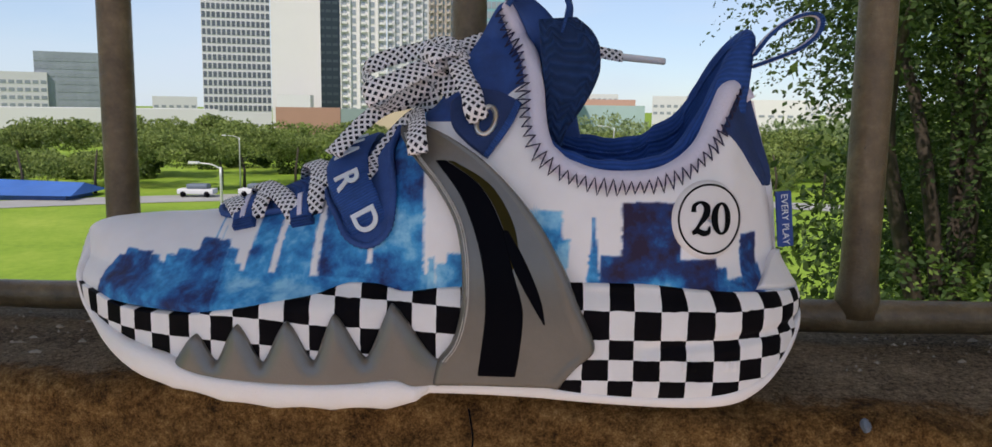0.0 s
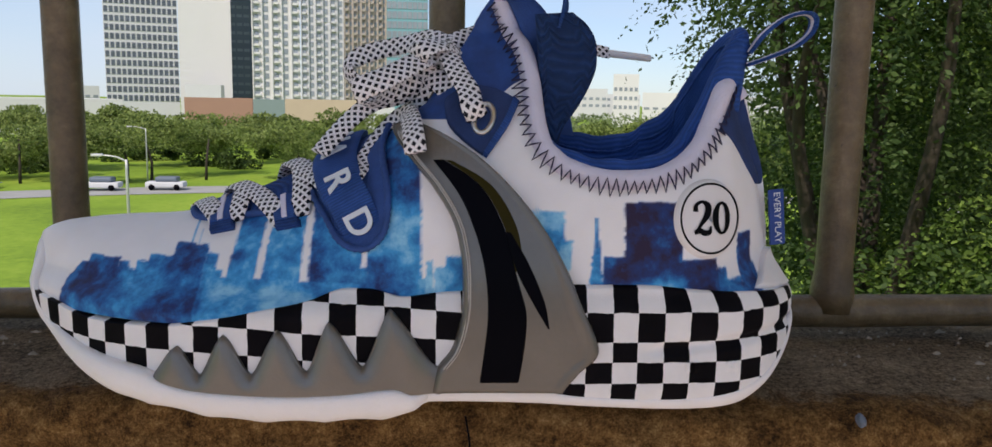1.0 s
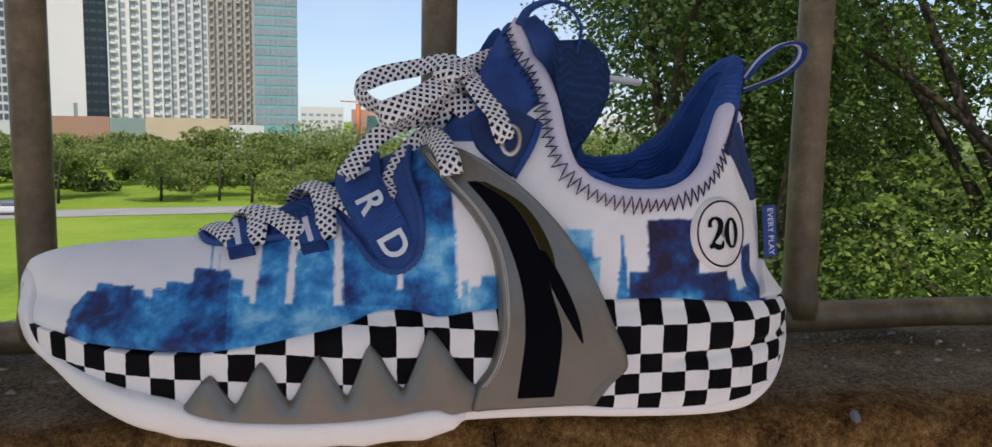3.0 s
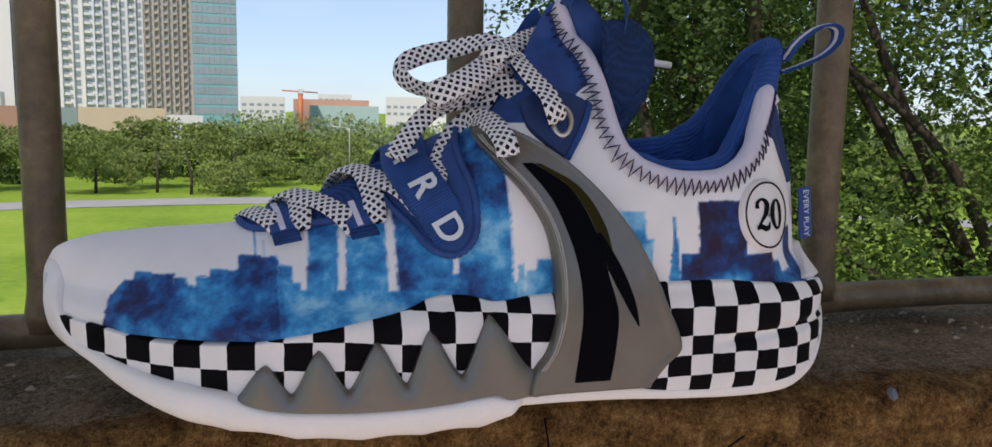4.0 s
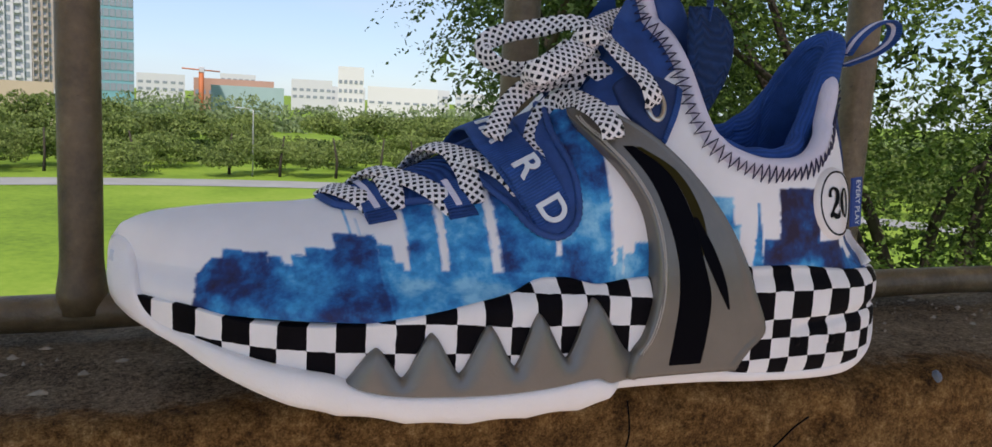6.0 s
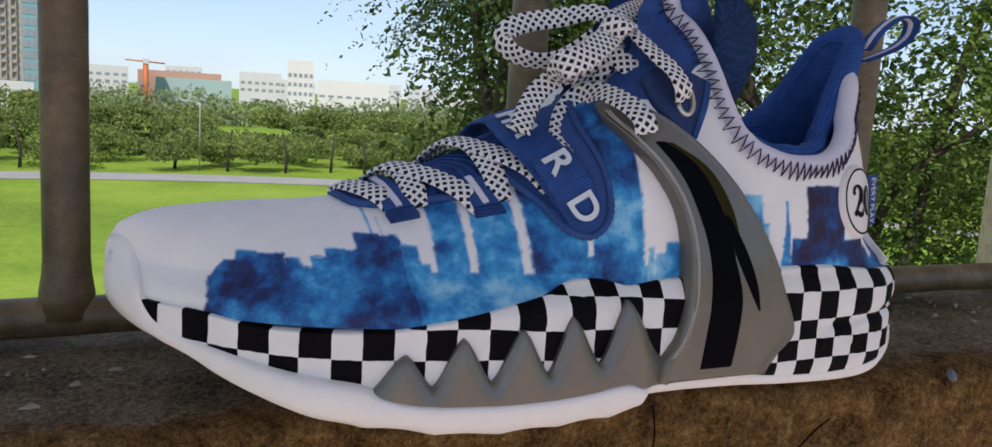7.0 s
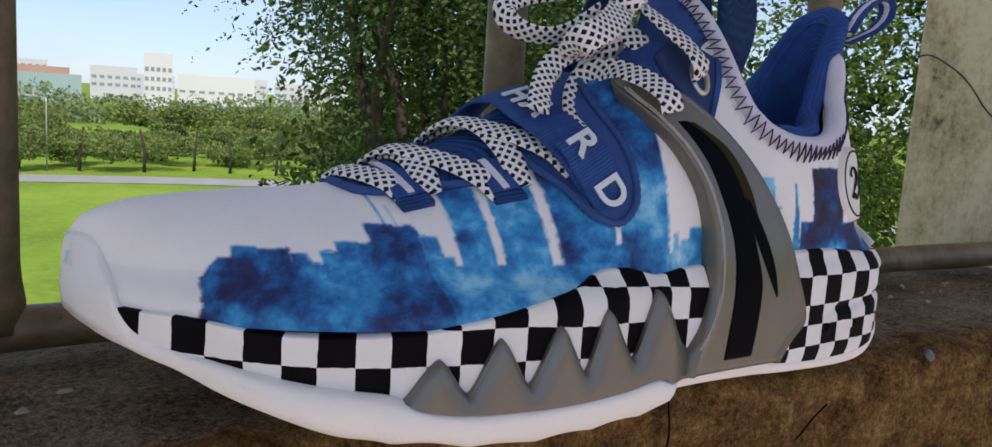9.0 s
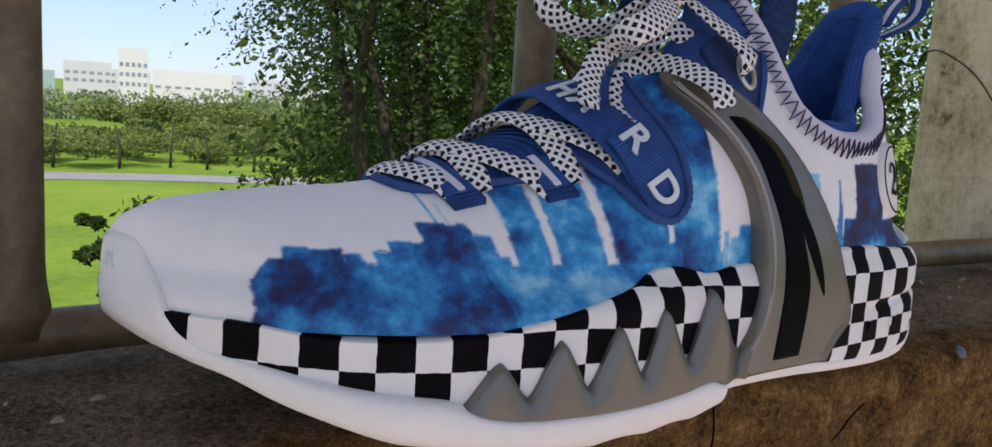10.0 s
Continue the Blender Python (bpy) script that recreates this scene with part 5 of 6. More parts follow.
build_ledge()
rng = random.Random(7)
flakes_v, flakes_f = [], []
for k in range(320):
    x, y = rng.uniform(-0.35, 0.5), 0.02 + 0.095 * rng.random() ** 0.8
    if -0.2 < x < 0.14 and y < 0.10:
        continue
    r = 0.0005 + 0.0022 * rng.random() ** 4
    g = rng.random() * 6.28
    c = on_ledge(x, y, 0.0008)
    off = len(flakes_v)
    for i in range(6):
        a = g + i * math.pi / 3
        q = r * (0.6 + 0.6 * rng.random())
        flakes_v.append(c + Vector((q * math.cos(a) * 1.6, q * math.sin(a) * 0.7, 0.0006 * rng.random())))
    flakes_v.append(c + Vector((0, 0, 0.0012 + 0.001 * rng.random())))
    flakes_f += [(off + i, off + (i + 1) % 6, off + 6) for i in range(6)]
tagged(part("leaf_litter", mesh_of("litter", flakes_v, flakes_f), M["flake"]), "small dry leaf flakes scattered on the ledge", "litter", kind="stuff")
bm = bmesh.new()
bmesh.ops.create_icosphere(bm, subdivisions=2, radius=0.0026)
for v in bm.verts:
    v.co *= 1 + 0.35 * noise.noise(v.co * 320)
    v.co.x *= 0.75
    v.co.z *= 1.1
bmesh.ops.translate(bm, verts=bm.verts, vec=Vector((0.1405, 0.2985, 0.0010)))
tagged(part("pebble", bm, M["facade_dark"]), "small grey pebble on the ledge edge", "pebble")
# dark cracks running down the front of the ledge
for pts in ([(-0.010, -0.006), (-0.0085, -0.02), (-0.0115, -0.035), (-0.009, -0.06), (-0.010, -0.09)], [(0.073, -0.019), (0.066, -0.0235), (0.060, -0.029), (0.056, -0.032)]):
    p = [LEDGE @ Vector((x * 1.011, -0.0008, z)) for x, z in pts]
    tagged(part("crack", tube(spline(p, 5), [0.0004] * (len(spline(p, 5)) - 2) + [0.0003, 0.00015], 6), M["gloss_black"]), "thin dark crack in the concrete ledge", "crack", kind="structure")

railing = thing("railing", on_ledge(0, 0.1, 0.0), "brown painted steel pipe railing standing on the ledge", "railing")


def rail_at(x):
    return Vector((x, 0.4224 - 0.1512 * (x + 0.0146), 0.0160 + 0.0218 * x))


for k in range(-5, 3):
    bx = -0.0146 + 0.1908 * k
    if k == 2:
        continue
    p = rail_at(bx)
    zs = [0.0, 0.010, 0.014, 0.018, 0.024, 0.3, 0.6, 0.9]
    rs = [0.0104, 0.0104, 0.0098, 0.0092, 0.0088, 0.0088, 0.0088, 0.0088]
    part("post", tube([(p.x, p.y, p.z + z) for z in zs], rs, 24), M["post"], railing)
bar = [rail_at(x) + Vector((0, 0, 0.0007 * math.sin(x * 31))) for x in np.linspace(-1.2, 0.95, 60)]
part("bottom_rail", tube(bar, [0.0080 + 0.0003 * math.sin(i * 1.7) for i in range(60)], 20), M["post"], railing)
part("top_rail", tube([rail_at(-1.2) + Vector((0, 0, 0.9)), rail_at(0.95) + Vector((0, 0, 0.87))], 0.014, 20), M["post"], railing)


def build_column():
    """A plastered pier with uneven faces and one crack."""
    bm = box_bm(0.0, 0.45, -0.082, 0.0, -0.4, 2.9, 0.004, 2)
    bmesh.ops.subdivide_edges(bm, edges=[e for e in bm.edges if e.calc_length() > 0.2], cuts=60, use_grid_fill=True)
    for v in bm.verts:
        d = 0.0016 * noise.fractal(v.co * 14, 0.9, 2.0, 5)
        v.co += Vector((d, d, 0))
    bm.transform(pose(0.392, 0.450, 0, 0, 0, -8.6))
    tagged(part("column", bm, M["column"]), "cream painted concrete column, stained and cracked", "column", kind="structure")
    pts = [(-0.0006, 0.0, 0.156), (-0.0006, -0.010, 0.157), (-0.0006, -0.022, 0.1515), (-0.0006, -0.034, 0.144), (-0.0006, -0.045, 0.134), (-0.0006, -0.058, 0.118), (-0.0006, -0.072, 0.108)]
    q = [pose(0.392, 0.450, 0, 0, 0, -8.6) @ Vector(p) for p in pts]
    tagged(part("column_crack", tube(spline(q, 4), 0.0005, 6), M["bark"]), "thin dark crack across the column", "crack", kind="structure")


build_column()
# Unseen slabs, added: the ceiling blocks the sun, the floor bounces light up.
tagged(part("ceiling", box_bm(-7, 7, -2.4, 0.46, 2.9, 3.05), M["warm_bounce_paint"]), "unseen pale ceiling slab added to keep the sun off the ledge", "ceiling", kind="structure")
tagged(part("floor", box_bm(-7, 7, -9, 0.25, -1.25, -1.15), M["warm_bounce_paint"]), "unseen pale floor added to bounce sunlight up at the shoe", "floor", kind="structure")
tagged(part("wall_back", box_bm(-7, 7, -9.2, -9, -1.25, 0.0), M["warm_bounce_paint"]), "unseen low pale wall added behind", "wall", kind="structure")

# ---- ground, road and distance ----
GROUND = -10.0
bm = bmesh.new()
bmesh.ops.create_grid(bm, x_segments=30, y_segments=30, size=2600, matrix=Matrix.Translation((0, 2000, GROUND)))
tagged(part("ground", bm, M["ground"]), "bright green mown grass field", "ground", kind="structure")


def polar(az, d, z):
    a = radians(az)
    return Vector((math.sin(a) * d, math.cos(a) * d, z))


def road_ring(name, d0, d1, z, material, label):
    az = np.linspace(-45, 75, 60)
    v = [polar(a, d, z) for a in az for d in (d0, d1)]
    tagged(part(name, mesh_of(name, v, grid_faces(60, 2, flip=True)), material), label, "road", kind="structure")


road_ring("road", 92, 99, GROUND + 0.05, M["asphalt"], "pale grey road along the field")


def leaf_cloud(centres, sizes, per, size, seed, squash=0.75, inner=0.55, droop=0.0):
    """Many small leaf sheets on uneven rounded crowns."""
    r = np.random.RandomState(seed)
    V, k = [], 0
    for c, s in zip(centres, sizes):
        u = r.normal(size=(per, 3))
        u /= np.linalg.norm(u, axis=1)[:, None]
        lump = 1 + 0.22 * np.sin(u[:, 0] * 5 + c[0]) * np.sin(u[:, 1] * 6 + c[1]) + 0.15 * np.sin(u[:, 2] * 9 + c[0] * 3)
        rad = s * lump * (inner + (1 - inner) * r.rand(per) ** 0.5)
        p = np.array(c) + u * rad[:, None] * np.array([1, 1, squash])
        a = r.normal(size=(per, 3)) + u * 0.3
        a /= np.linalg.norm(a, axis=1)[:, None]
        b = np.cross(a, r.normal(size=(per, 3)))
        b /= np.linalg.norm(b, axis=1)[:, None]
        w = size * (0.55 + 0.9 * r.rand(per))[:, None]
        V.append(np.stack([p - a * w, p + b * w * 0.55, p + a * w * 1.1, p - b * w * 0.5], 1).reshape(-1, 3))
    V = np.concatenate(V)
    F = np.arange(len(V)).reshape(-1, 4)
    return mesh_of("leaves", V, F, None, False)


r0 = random.Random(3)


def park_row(d0, d1, count, az0, az1, top, tall, rad, per, size, seed, material, name, label):
    cs, ss = [], []
    for k in range(count):
        az = az0 + (az1 - az0) * (k + r0.random()) / count
        d = r0.uniform(d0, d1)
        t = top(az) + r0.uniform(-0.9, 0.9)
        s = rad * r0.uniform(0.75, 1.25)
        cs.append(polar(az, d, t - s * 0.75))
        ss.append(s)
        for q in range(2):
            cs.append(polar(az + r0.uniform(-1.6, 1.6), d + r0.uniform(-3, 3), t - s * 0.75 - r0.uniform(0.25, 0.6) * tall))
            ss.append(s * r0.uniform(0.6, 0.95))
    tagged(part(name, leaf_cloud(cs, ss, per, size, seed), material), label, "trees", kind="stuff")


def umbrella_trees(name, label, d0, d1, count, az0, az1, top, wide, per, size, seed, material):
    """A row of spreading rain trees: flat layered crowns, open below."""
    r = random.Random(seed)
    cs, ss = [], []
    for k in range(count):
        az, d = az0 + (az1 - az0) * (k + r.uniform(0.1, 0.9)) / count, r.uniform(d0, d1)
        t, w = top(az) + r.uniform(-1.0, 0.5), wide * r.uniform(0.8, 1.25)
        for q in range(7):
            g = r.uniform(0, 6.28)
            c = polar(az, d, 0) + Vector((math.cos(g), math.sin(g), 0)) * w * r.uniform(0.1, 0.85)
            s_ = w * r.uniform(0.32, 0.52)
            cs.append(Vector((c.x, c.y, t - s_ * 0.5 - r.uniform(0.0, 0.45) * w)))
            ss.append(s_)
    tagged(part(name, leaf_cloud(cs, ss, per, size, seed, 0.52, 0.72), material), label, "trees", kind="stuff")


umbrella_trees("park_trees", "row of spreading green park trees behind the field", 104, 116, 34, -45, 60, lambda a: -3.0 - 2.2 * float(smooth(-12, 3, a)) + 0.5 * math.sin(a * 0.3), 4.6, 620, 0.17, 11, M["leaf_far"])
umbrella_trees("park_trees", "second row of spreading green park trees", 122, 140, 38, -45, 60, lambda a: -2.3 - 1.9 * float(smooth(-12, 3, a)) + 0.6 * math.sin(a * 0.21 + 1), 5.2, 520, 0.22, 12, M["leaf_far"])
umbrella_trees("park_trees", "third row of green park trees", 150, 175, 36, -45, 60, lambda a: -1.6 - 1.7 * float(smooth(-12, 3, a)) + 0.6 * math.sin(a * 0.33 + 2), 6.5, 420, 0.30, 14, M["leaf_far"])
# Dark leaf band added for the shade between trunks; it hides the lawn.
park_row(118, 150, 70, -45, 60, lambda a: -6.6 + 0.4 * math.sin(a * 0.5), 2.5, 2.0, 330, 0.26, 15, M["leaf_mid"], "under_tree_shade", "dark low leaf band standing in for the shade below the park trees")
park_row(225, 270, 90, -8, 60, lambda a: -1.8 + 0.9 * math.sin(a * 0.35), 9.0, 7.0, 300, 0.55, 13, M["leaf_hazy"], "distant_woods", "distant woods beyond the park, haze mixed into the leaf colour")
for k in range(30):
    az = -44 + 3.5 * k + r0.uniform(-1.6, 1.6)
    b0 = polar(az, 104 + r0.uniform(-1, 4), GROUND)
    tagged(part("park_trunk", tube([b0, b0 + Vector((0.1, 0, 2.2)), b0 + Vector((r0.uniform(-0.6, 0.6), 0, 5))], [0.2, 0.15, 0.09], 7), M["bark"]), "thin brown tree trunk at the park edge", "tree trunk", "park trunks")


# ---- buildings ----
def tower(name, label, corner, to, depth, top, material, rows, cols, win, step_z, base=None, mat_win="glass_grey", balcony=False):
    """A block whose front runs from corner to corner, with recessed windows as pieces of their own mesh rows."""
    a, b = Vector((*corner, 0)), Vector((*to, 0))
    u = (b - a).normalized()
    n_ = Vector((-u.y, u.x, 0))
    base = GROUND if base is None else base
    t = thing(name, (a + b) / 2 + Vector((0, 0, base)), label, "building")
    m4 = Matrix((u, n_, Vector((0, 0, 1)))).transposed().to_4x4()
    m4.translation = a
    length = (b - a).length
    bm = box_bm(0, length, 0, depth, base, top)
    bm.transform(m4)
    part("wall", bm, M[material], t)
    if cols:
        pw, w, h = length / cols, win[0], win[1]
        V, F = [], []
        for c in range(cols):
            for r in range(rows):
                x0 = (c + 0.5) * pw - pw * w / 2
                z0 = base + 8 + r * step_z
                if z0 + step_z > top:
                    break
                o = len(V)
                for x, z in ((x0, z0), (x0 + pw * w, z0), (x0 + pw * w, z0 + step_z * h), (x0, z0 + step_z * h)):
                    V.append(m4 @ Vector((x, -0.15, z)))
                for x, z in ((x0, z0), (x0 + pw * w, z0), (x0 + pw * w, z0 + step_z * h), (x0, z0 + step_z * h)):
                    V.append(m4 @ Vector((x, 0.2, z)))
                F += [(o, o + 1, o + 2, o + 3), (o, o + 4, o + 5, o + 1), (o + 1, o + 5, o + 6, o + 2), (o + 2, o + 6, o + 7, o + 3), (o + 3, o + 7, o + 4, o)]
        w_ob = part("window_grid", mesh_of("windows", V, F, None, False), M[mat_win], t, "rows of dark window openings")
        w_ob["kind"] = "stuff"
    if balcony:
        # upright fins between the window columns, and slabs with rails before every second one
        V, F = [], []
        blocks = [((c + 0.02) * length / cols, (c + 0.14) * length / cols, -0.9, base, top) for c in range(cols)]
        blocks += [((c + 0.22) * length / cols, (c + 0.80) * length / cols, -1.0, base + 7.6 + r * step_z, base + 8.5 + r * step_z) for c in range(0, cols, 2) for r in range(rows) if base + 9 + (r + 1) * step_z < top]
        for x0, x1, y0, z0, z1 in blocks:
            o = len(V)
            V += [m4 @ Vector((x, y, z)) for z in (z0, z1) for x, y in ((x0, y0), (x1, y0), (x1, 0.1), (x0, 0.1))]
            F += [(o, o + 1, o + 5, o + 4), (o + 1, o + 2, o + 6, o + 5), (o + 3, o, o + 4, o + 7), (o + 4, o + 5, o + 6, o + 7), (o + 3, o + 2, o + 1, o)]
        b_ob = part("balcony_relief", mesh_of("balcony_relief", V, F, None, False), M[material], t, "fins and balcony slabs")
        b_ob["kind"] = "stuff"
    return t


office = tower("office_tower", "white office tower with a window grid and a blank side block", (-116.4, 330.1), (-91.5, 337.8), 20, 110, "facade_white", 34, 14, (0.70, 0.66), 3.3, mat_win="glass_dark")
bm = box_bm(0, 19.5, 0, 20, GROUND, 110)
bm.transform(pose(-91.3, 337.9, 0, 0, 0, 14.0))
part("side_block", bm, M["facade_blank"], office, "blank white side wall")
part("roof_annex", box_bm(-86, -73, 325, 331, GROUND, 4.5), M["facade_white"], office)
tower("glass_tower", "narrow dark grey glass tower", (-79.3, 371.6), (-68.0, 373.6), 15, 90, "facade_dark", 22, 4, (0.8, 0.35), 3.6, mat_win="glass_grey")
tower("apartment_tower", "tall white apartment tower with dark balconies", (-61.0, 324.3), (-43.5, 327.2), 18, 100, "facade_blank", 30, 5, (0.42, 0.62), 3.1, balcony=True)
tower("apartment_tower", "tall white apartment tower with close window columns", (-43.3, 327.3), (-27.2, 328.9), 18, 104, "facade_white", 30, 6, (0.5, 0.6), 3.1, balcony=True)
tower("apartment_tower", "tall beige apartment tower with small windows", (-27.0, 329.0), (-9.8, 332.8), 18, 96, "facade_beige", 30, 11, (0.5, 0.55), 3.0, balcony=True)
tower("glass_tower", "teal curtain wall glass tower", (-10.5, 319.8), (4.8, 320.4), 18, 88, "glass_teal", 24, 8, (0.86, 0.72), 3.6, mat_win="glass_grey")
tower("low_building", "long terracotta low building", (-51.5, 193.3), (-37.1, 196.6), 14, -0.1, "terracotta", 0, 0, (0, 0), 3)
tower("low_building", "low grey-green building with a flat roof", (-37.0, 196.7), (-30.1, 197.8), 14, -0.3, "green_wall", 0, 0, (0, 0), 3)
tower("low_building", "sand coloured low building with one window", (-30.0, 197.8), (-12.7, 199.6), 14, -0.1, "sand_wall", 1, 3, (0.16, 0.7), 4.0, base=-12)
tower("low_building", "small white low building", (-12.6, 199.7), (-4.8, 202.0), 12, -1.6, "facade_blank", 0, 0, (0, 0), 3)
tower("shopping_hall", "long white flat-roofed shopping hall", (-150, 193), (-76.3, 227.5), 30, -1.0, "facade_blank", 1, 20, (0.5, 0.3), 5.0)
tower("glass_building", "grey glass office block", (-242.3, 437.4), (-213.5, 452.1), 30, 27, "glass_grey", 8, 10, (0.8, 0.5), 4.0)
tower("office_block", "pale stepped office block", (-275, 418), (-236, 438), 25, 16, "facade_white", 6, 12, (0.7, 0.45), 4.0)
tower("apartment_block", "orange and grey low-rise block under construction", (32, 418), (68.4, 414.4), 20, 5.5, "haze_orange", 3, 12, (0.5, 0.5), 4.0)
tower("sports_hall", "teal roofed low hall", (38, 400), (70, 396), 20, 2.5, "pale_teal", 0, 0, (0, 0), 4)
tower("white_block", "white stepped block among trees", (88.9, 369.5), (99.9, 366.7), 18, 13.5, "facade_blank", 5, 5, (0.6, 0.4), 4.0)
tower("white_block", "long white hall with a sloping roofline", (101.7, 366.2), (131.6, 356.5), 18, 5.5, "facade_blank", 2, 8, (0.6, 0.2), 5.0)
for az, d, w, h in ((1.0, 600, 30, 9), (6, 620, 24, 12), (10.5, 560, 26, 10), (12.5, 600, 30, 7), (17.5, 640, 40, 9), (21.5, 620, 30, 7), (-22.5, 640, 30, 6), (24, 600, 40, 8)):
    p, q = polar(az, d, 0), polar(az + math.degrees(w / d), d, 0)
    tower("distant_block", "pale hazy distant city block", (p.x, p.y), (q.x, q.y), 20, h, "facade_white", 4, 6, (0.6, 0.4), 4.5)
crane = thing("tower_crane", (21.9, 259.1, GROUND), "orange tower crane behind the woods", "crane")
part("mast", tube([(21.9, 259.1, GROUND), (21.9, 259.1, 5.6)], 0.75, 6), M["orange"], crane)
part("jib", tube([(16.5, 259.1, 5.9), (27, 259.1, 5.5)], 0.22, 6), M["orange"], crane)
part("cab", box_bm(21.2, 22.7, 258.3, 259.8, 5.0, 6.6, 0.1), M["facade_white"], crane)
shed = thing("blue_shed", (-47.5, 86, GROUND), "low shed with a bright blue sheet roof", "shed")
part("wall", box_bm(-62, -45.2, 86, 92, GROUND, -9.4), M["blue_roof"], shed)
bm = bmesh.new()
vs = [bm.verts.new(v) for v in ((-62.5, 85.2, -9.45), (-44.2, 85.2, -9.45), (-44.8, 89.5, -8.4), (-62.5, 89.5, -7.9), (-44.2, 93.5, -9.45), (-62.5, 93.5, -9.45))]
for f in ((0, 1, 2, 3), (3, 2, 4, 5), (0, 3, 5), (1, 4, 2), (0, 5, 4, 1)):
    bm.faces.new([vs[i] for i in f])
part("roof", bm, M["blue_roof"], shed)


def street_lamp(x, y, top, reach, group):
    t = thing("street_lamp", (x, y, GROUND), "slim grey street lamp with one arm", "street lamp", group)
    part("pole", tube([(x, y, GROUND), (x, y, top - 0.5), (x, y, top)], [0.10, 0.07, 0.06], 10), M["lamp_grey"], t)
    part("arm", tube(spline([(x, y, top - 0.1), (x - reach * 0.4, y, top + 0.12), (x - reach, y, top + 0.2)], 5), 0.04, 8), M["lamp_grey"], t)
    bm = box_bm(x - reach - 0.45, x - reach + 0.1, y - 0.12, y + 0.12, top + 0.14, top + 0.27, 0.04, 2)
    part("lamp_head", bm, M["facade_white"], t)


street_lamp(-14.3, 42.7, -3.05, 1.2, "street lamps")
street_lamp(-30.5, 98, -3.6, 1.6, "street lamps")
p = polar(8.0, 104, 0)
street_lamp(p.x, p.y, -2.0, 1.6, "street lamps")
for az, d, w in ((-16.2, 96, 4.0), (-20.0, 97, 4.0)):
    c = polar(az, d, GROUND + 0.06)
    car = thing("parked_car", c, "small pale car on the road beyond the field", "car", "cars on the road")
    part("body", box_bm(c.x - w / 2, c.x + w / 2, c.y - 0.85, c.y + 0.85, GROUND + 0.35, GROUND + 0.95, 0.15, 2), M["facade_white"], car)
    part("cabin", box_bm(c.x - w / 4, c.x + w / 3, c.y - 0.75, c.y + 0.75, GROUND + 0.95, GROUND + 1.5, 0.2, 2), M["facade_dark"], car)
    for wx in (-1.3, 1.3):
        part("wheel", tube([(c.x + wx, c.y - 0.9, GROUND + 0.38), (c.x + wx, c.y - 0.65, GROUND + 0.38)], 0.32, 14), M["gloss_black"], car)


# ---- the big tree beside the balcony ----
def frond_leaves(anchors, seed, leaflets, size):
    """Drooping sprays of small paired leaflets."""
    r = np.random.RandomState(seed)
    V = []
    for c, d in anchors:
        c, d = np.array(c), np.array(d)
        side_v = np.cross(d, [0, 0, 1.0])
        side_v /= np.linalg.norm(side_v) + 1e-6
        ln = r.uniform(0.22, 0.5)
        for k in range(leaflets):
            t = (k + 0.5) / leaflets
            p = c + d * ln * t + np.array([0, 0, -0.22 * t * t]) * ln * 2 + r.normal(size=3) * 0.012
            sg = -1 if k % 2 else 1
            a = side_v * sg * r.uniform(0.6, 1.1) + d * 0.4 + r.normal(size=3) * 0.35 + np.array([0, 0, -0.25])
            a /= np.linalg.norm(a)
            b = np.cross(a, r.normal(size=3))
            b /= np.linalg.norm(b)
            w = size * r.uniform(0.7, 1.3)
            V.append(np.array([p, p + a * w * 0.5 + b * w * 0.26, p + a * w, p + a * w * 0.5 - b * w * 0.26]))
    V = np.concatenate(V)
    return mesh_of("fronds", V, np.arange(len(V)).reshape(-1, 4), None, False)


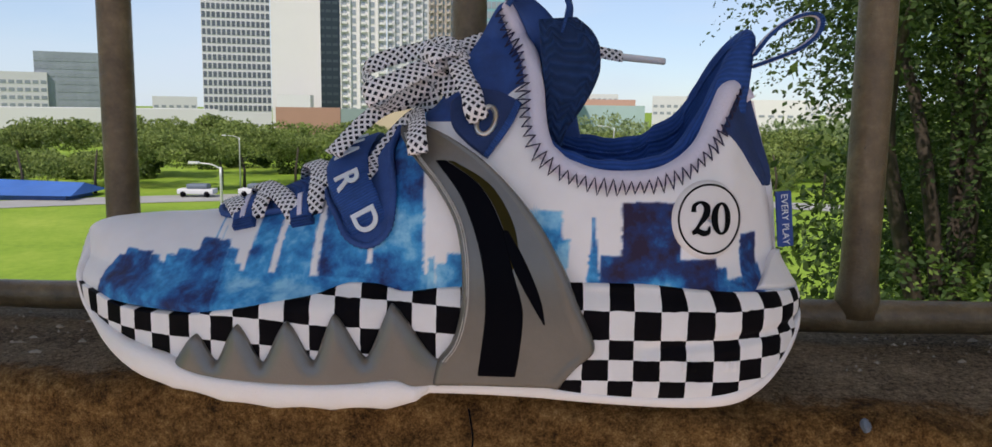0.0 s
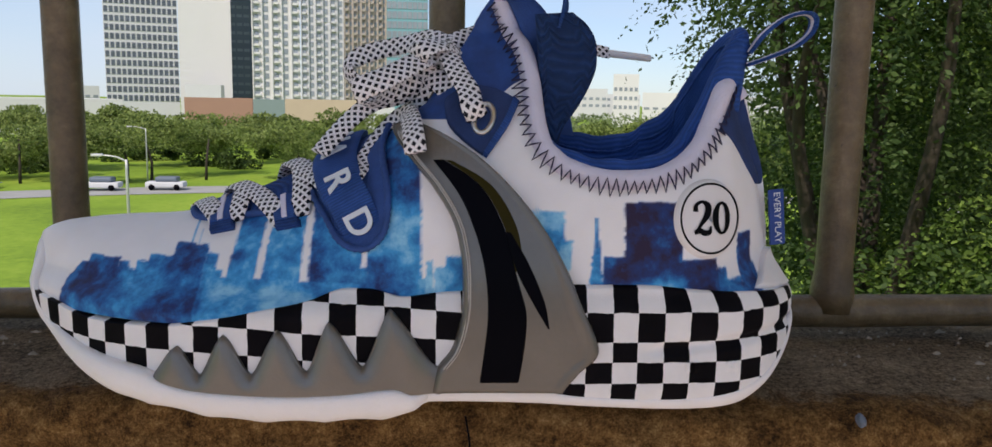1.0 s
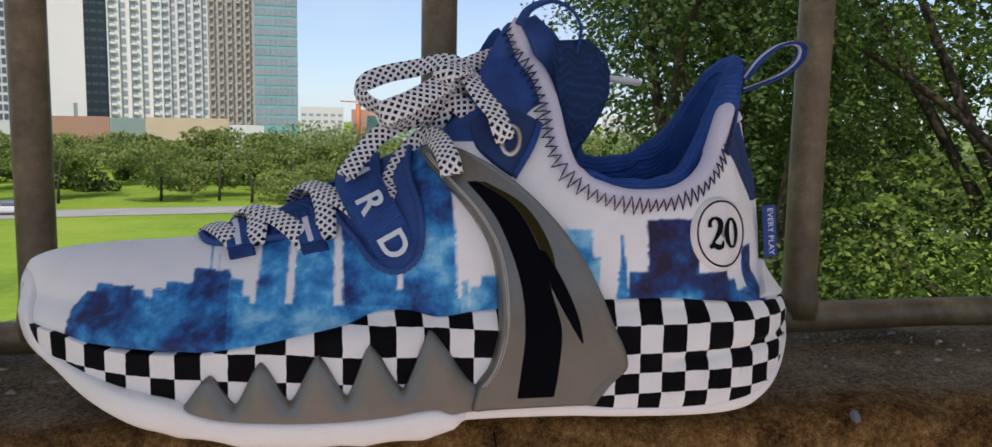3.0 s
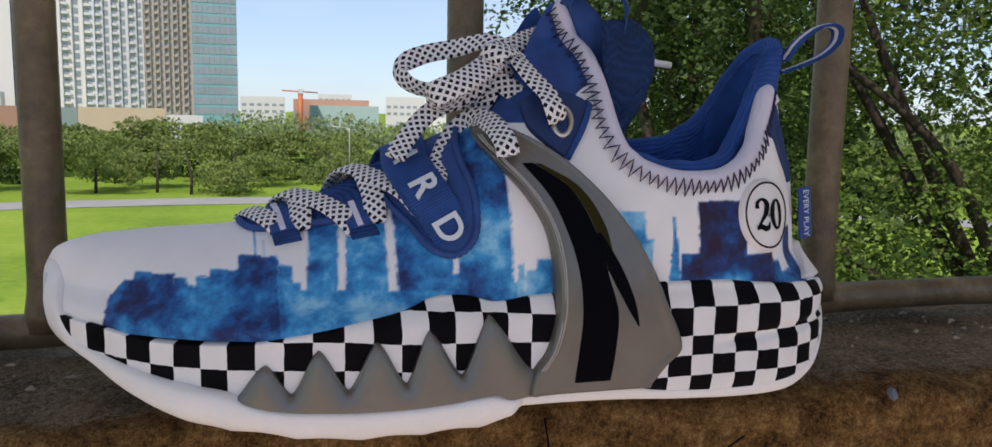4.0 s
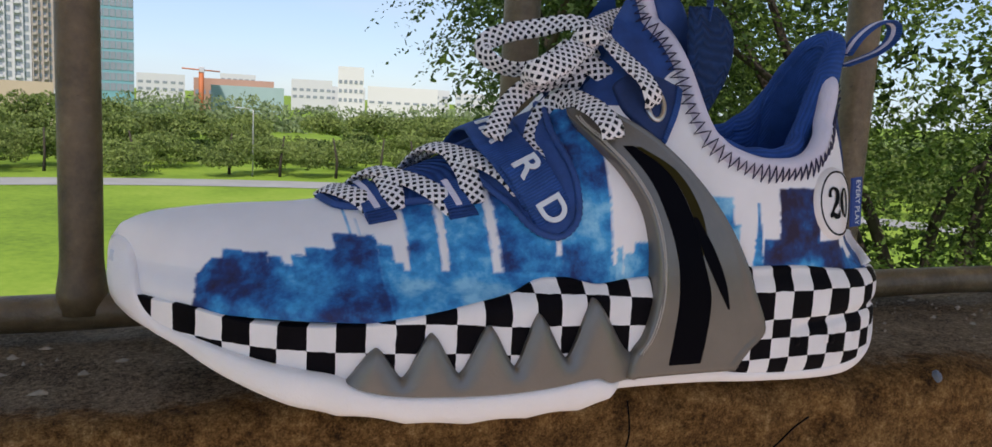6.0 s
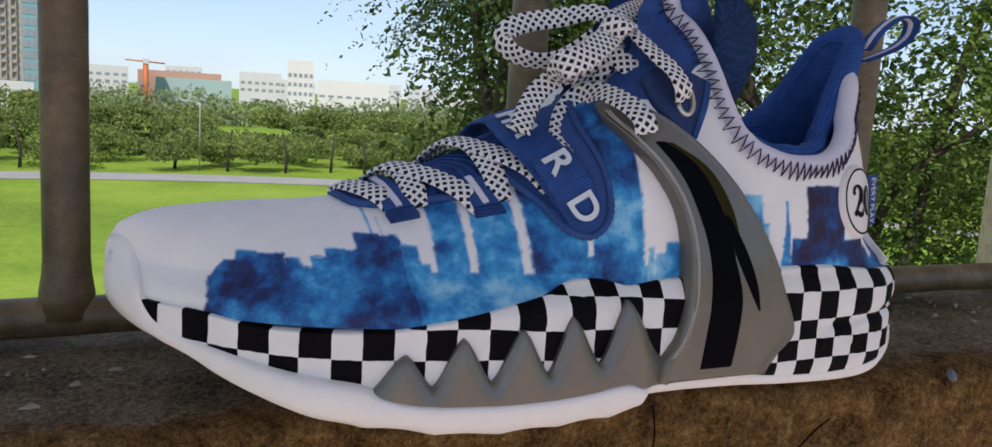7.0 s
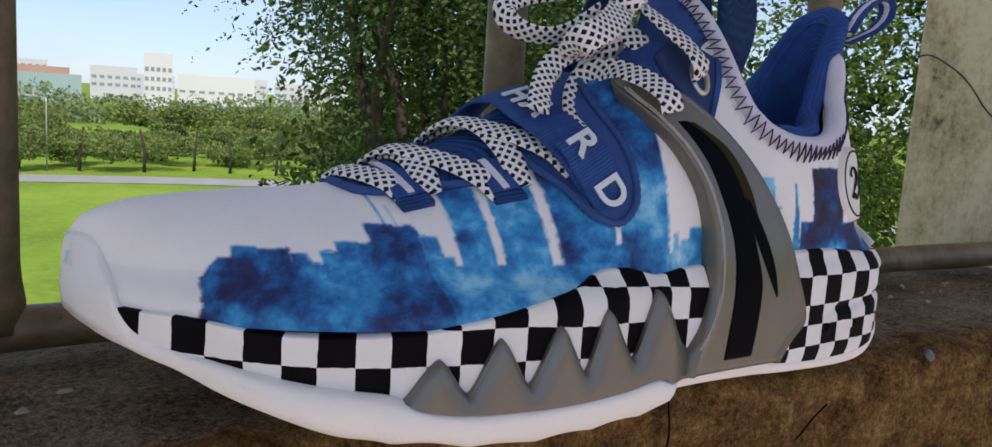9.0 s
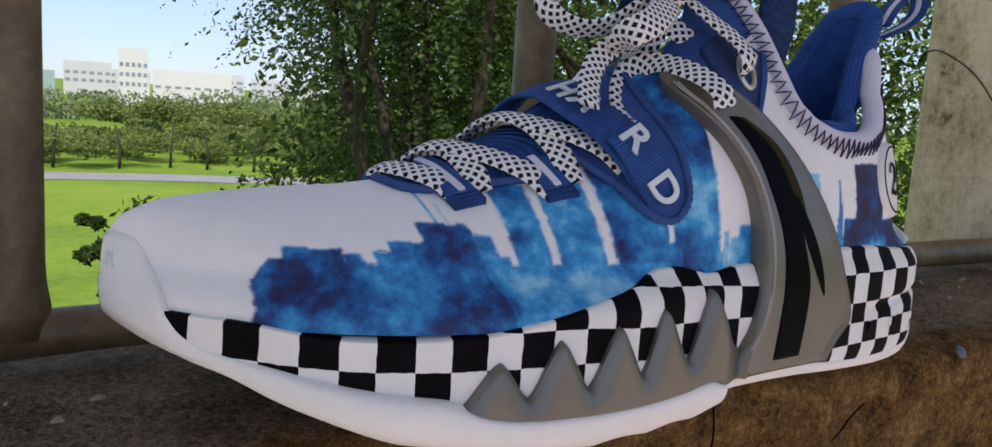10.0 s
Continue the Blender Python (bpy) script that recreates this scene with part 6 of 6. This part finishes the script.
def big_tree(name, base, az_range, d_range, z_range, twigs, seed, label, keep, leaf):
    r = random.Random(seed)
    t = thing(name, base, label, "tree")
    base = Vector(base)
    fork = Vector((base.x, base.y, z_range[0] * 0.35 - 0.6))
    part("trunk", tube(spline([base, base.lerp(fork, 0.5) + Vector((0.15, 0, 0)), fork], 6), [0.2 - 0.006 * i for i in range(13)], 12), M["bark"], t)
    anchors = []
    clusters = []
    for k in range(60):
        az, d = r.uniform(*az_range), r.uniform(*d_range)
        c = polar(az, d, r.uniform(*z_range))
        if keep(az, c.z / d):
            clusters.append((c, r.uniform(0.45, 0.95)))
    for c, s in clusters[:8]:
        mid = fork.lerp(c, 0.5) + Vector((r.uniform(-0.3, 0.3), r.uniform(-0.3, 0.3), 0.35))
        part("limb", tube(spline([fork - Vector((0, 0, 0.1)), mid, c], 7), [0.055 * (1 - i / 15.5) + 0.006 for i in range(15)], 7), M["bark"], t)
    per = twigs // len(clusters)
    for c, s in clusters:
        for q in range(per):
            v = Vector((r.gauss(0, 1), r.gauss(0, 1), r.gauss(0, 0.75)))
            v.normalize()
            p = c + v * s * r.random() ** 0.45
            d = (v + Vector((r.uniform(-0.6, 0.6), r.uniform(-0.6, 0.6), r.uniform(-0.5, 0.2)))).normalized()
            anchors.append((p, d))
    part("crown", frond_leaves(anchors, seed, 20, 0.040), leaf, t, "feathery green leaves in loose sprays")


# Nearer tree gets the shaded leaf copy, the other the sunlit copy.
big_tree("tree", polar(30, 5.6, GROUND), (18, 33), (4.2, 6.8), (-3.6, 3.2), 3800, 5, "leafy green tree close beside the balcony, shade put into its leaf colour", lambda a, e: a > 22 + 26 * max(0, -e - 0.02) - 5 * max(0.0, e), M["leaf_shade"])
big_tree("tree", polar(52, 6.6, GROUND), (30, 66), (4.8, 8.0), (-3.6, 3.4), 8000, 6, "leafy green tree beside the balcony, sunlight put into its leaf colour", lambda a, e: True, M["leaf_near"])
# Dark leaf mass added as backing: gaps between near leaves look shaded.
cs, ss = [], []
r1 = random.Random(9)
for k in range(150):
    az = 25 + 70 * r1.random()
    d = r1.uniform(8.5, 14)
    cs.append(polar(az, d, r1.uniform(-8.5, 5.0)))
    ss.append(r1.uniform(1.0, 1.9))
tagged(part("shrubs", leaf_cloud(cs, ss, 650, 0.065, 21), M["leaf_mid"]), "dense green shrubs and crowns behind, a dark backing for shaded gaps", "shrubs", kind="stuff")

# the top of a young tree that stands on the grass below
young = thing("young_tree", polar(13.6, 9.0, GROUND), "young tree with dark green leaves on the grass", "tree")
stem = [polar(13.6, 9.0, GROUND), polar(13.9, 9.05, -6.0), polar(13.5, 9.0, -1.5)]
part("trunk", tube(spline(stem, 6), [0.09 - 0.005 * i for i in range(13)], 8), M["bark"], young)
tips = [(13.4, -1.25, 0.26), (12.6, -1.45, 0.22), (14.6, -1.5, 0.34), (13.2, -1.75, 0.3), (10.6, -1.3, 0.07), (9.8, -1.27, 0.06), (11.0, -1.58, 0.13), (10.0, -1.62, 0.1), (11.9, -1.85, 0.16), (12.8, -2.1, 0.3), (14.4, -2.0, 0.36)]
for az, z, s in tips:
    a0, a1 = polar(13.6, 9.0, z - 0.35), polar(az, 9.0, z)
    part("branch", tube(spline([a0, a0.lerp(a1, 0.5) + Vector((0, 0, 0.06)), a1], 4), [0.014 - 0.001 * i for i in range(9)], 6), M["bark"], young)
part("crown", leaf_cloud([polar(az, 9.0, z) for az, z, s in tips], [s for az, z, s in tips], 320, 0.036, 60, 0.75, 0.2), M["leaf_mid"], young)
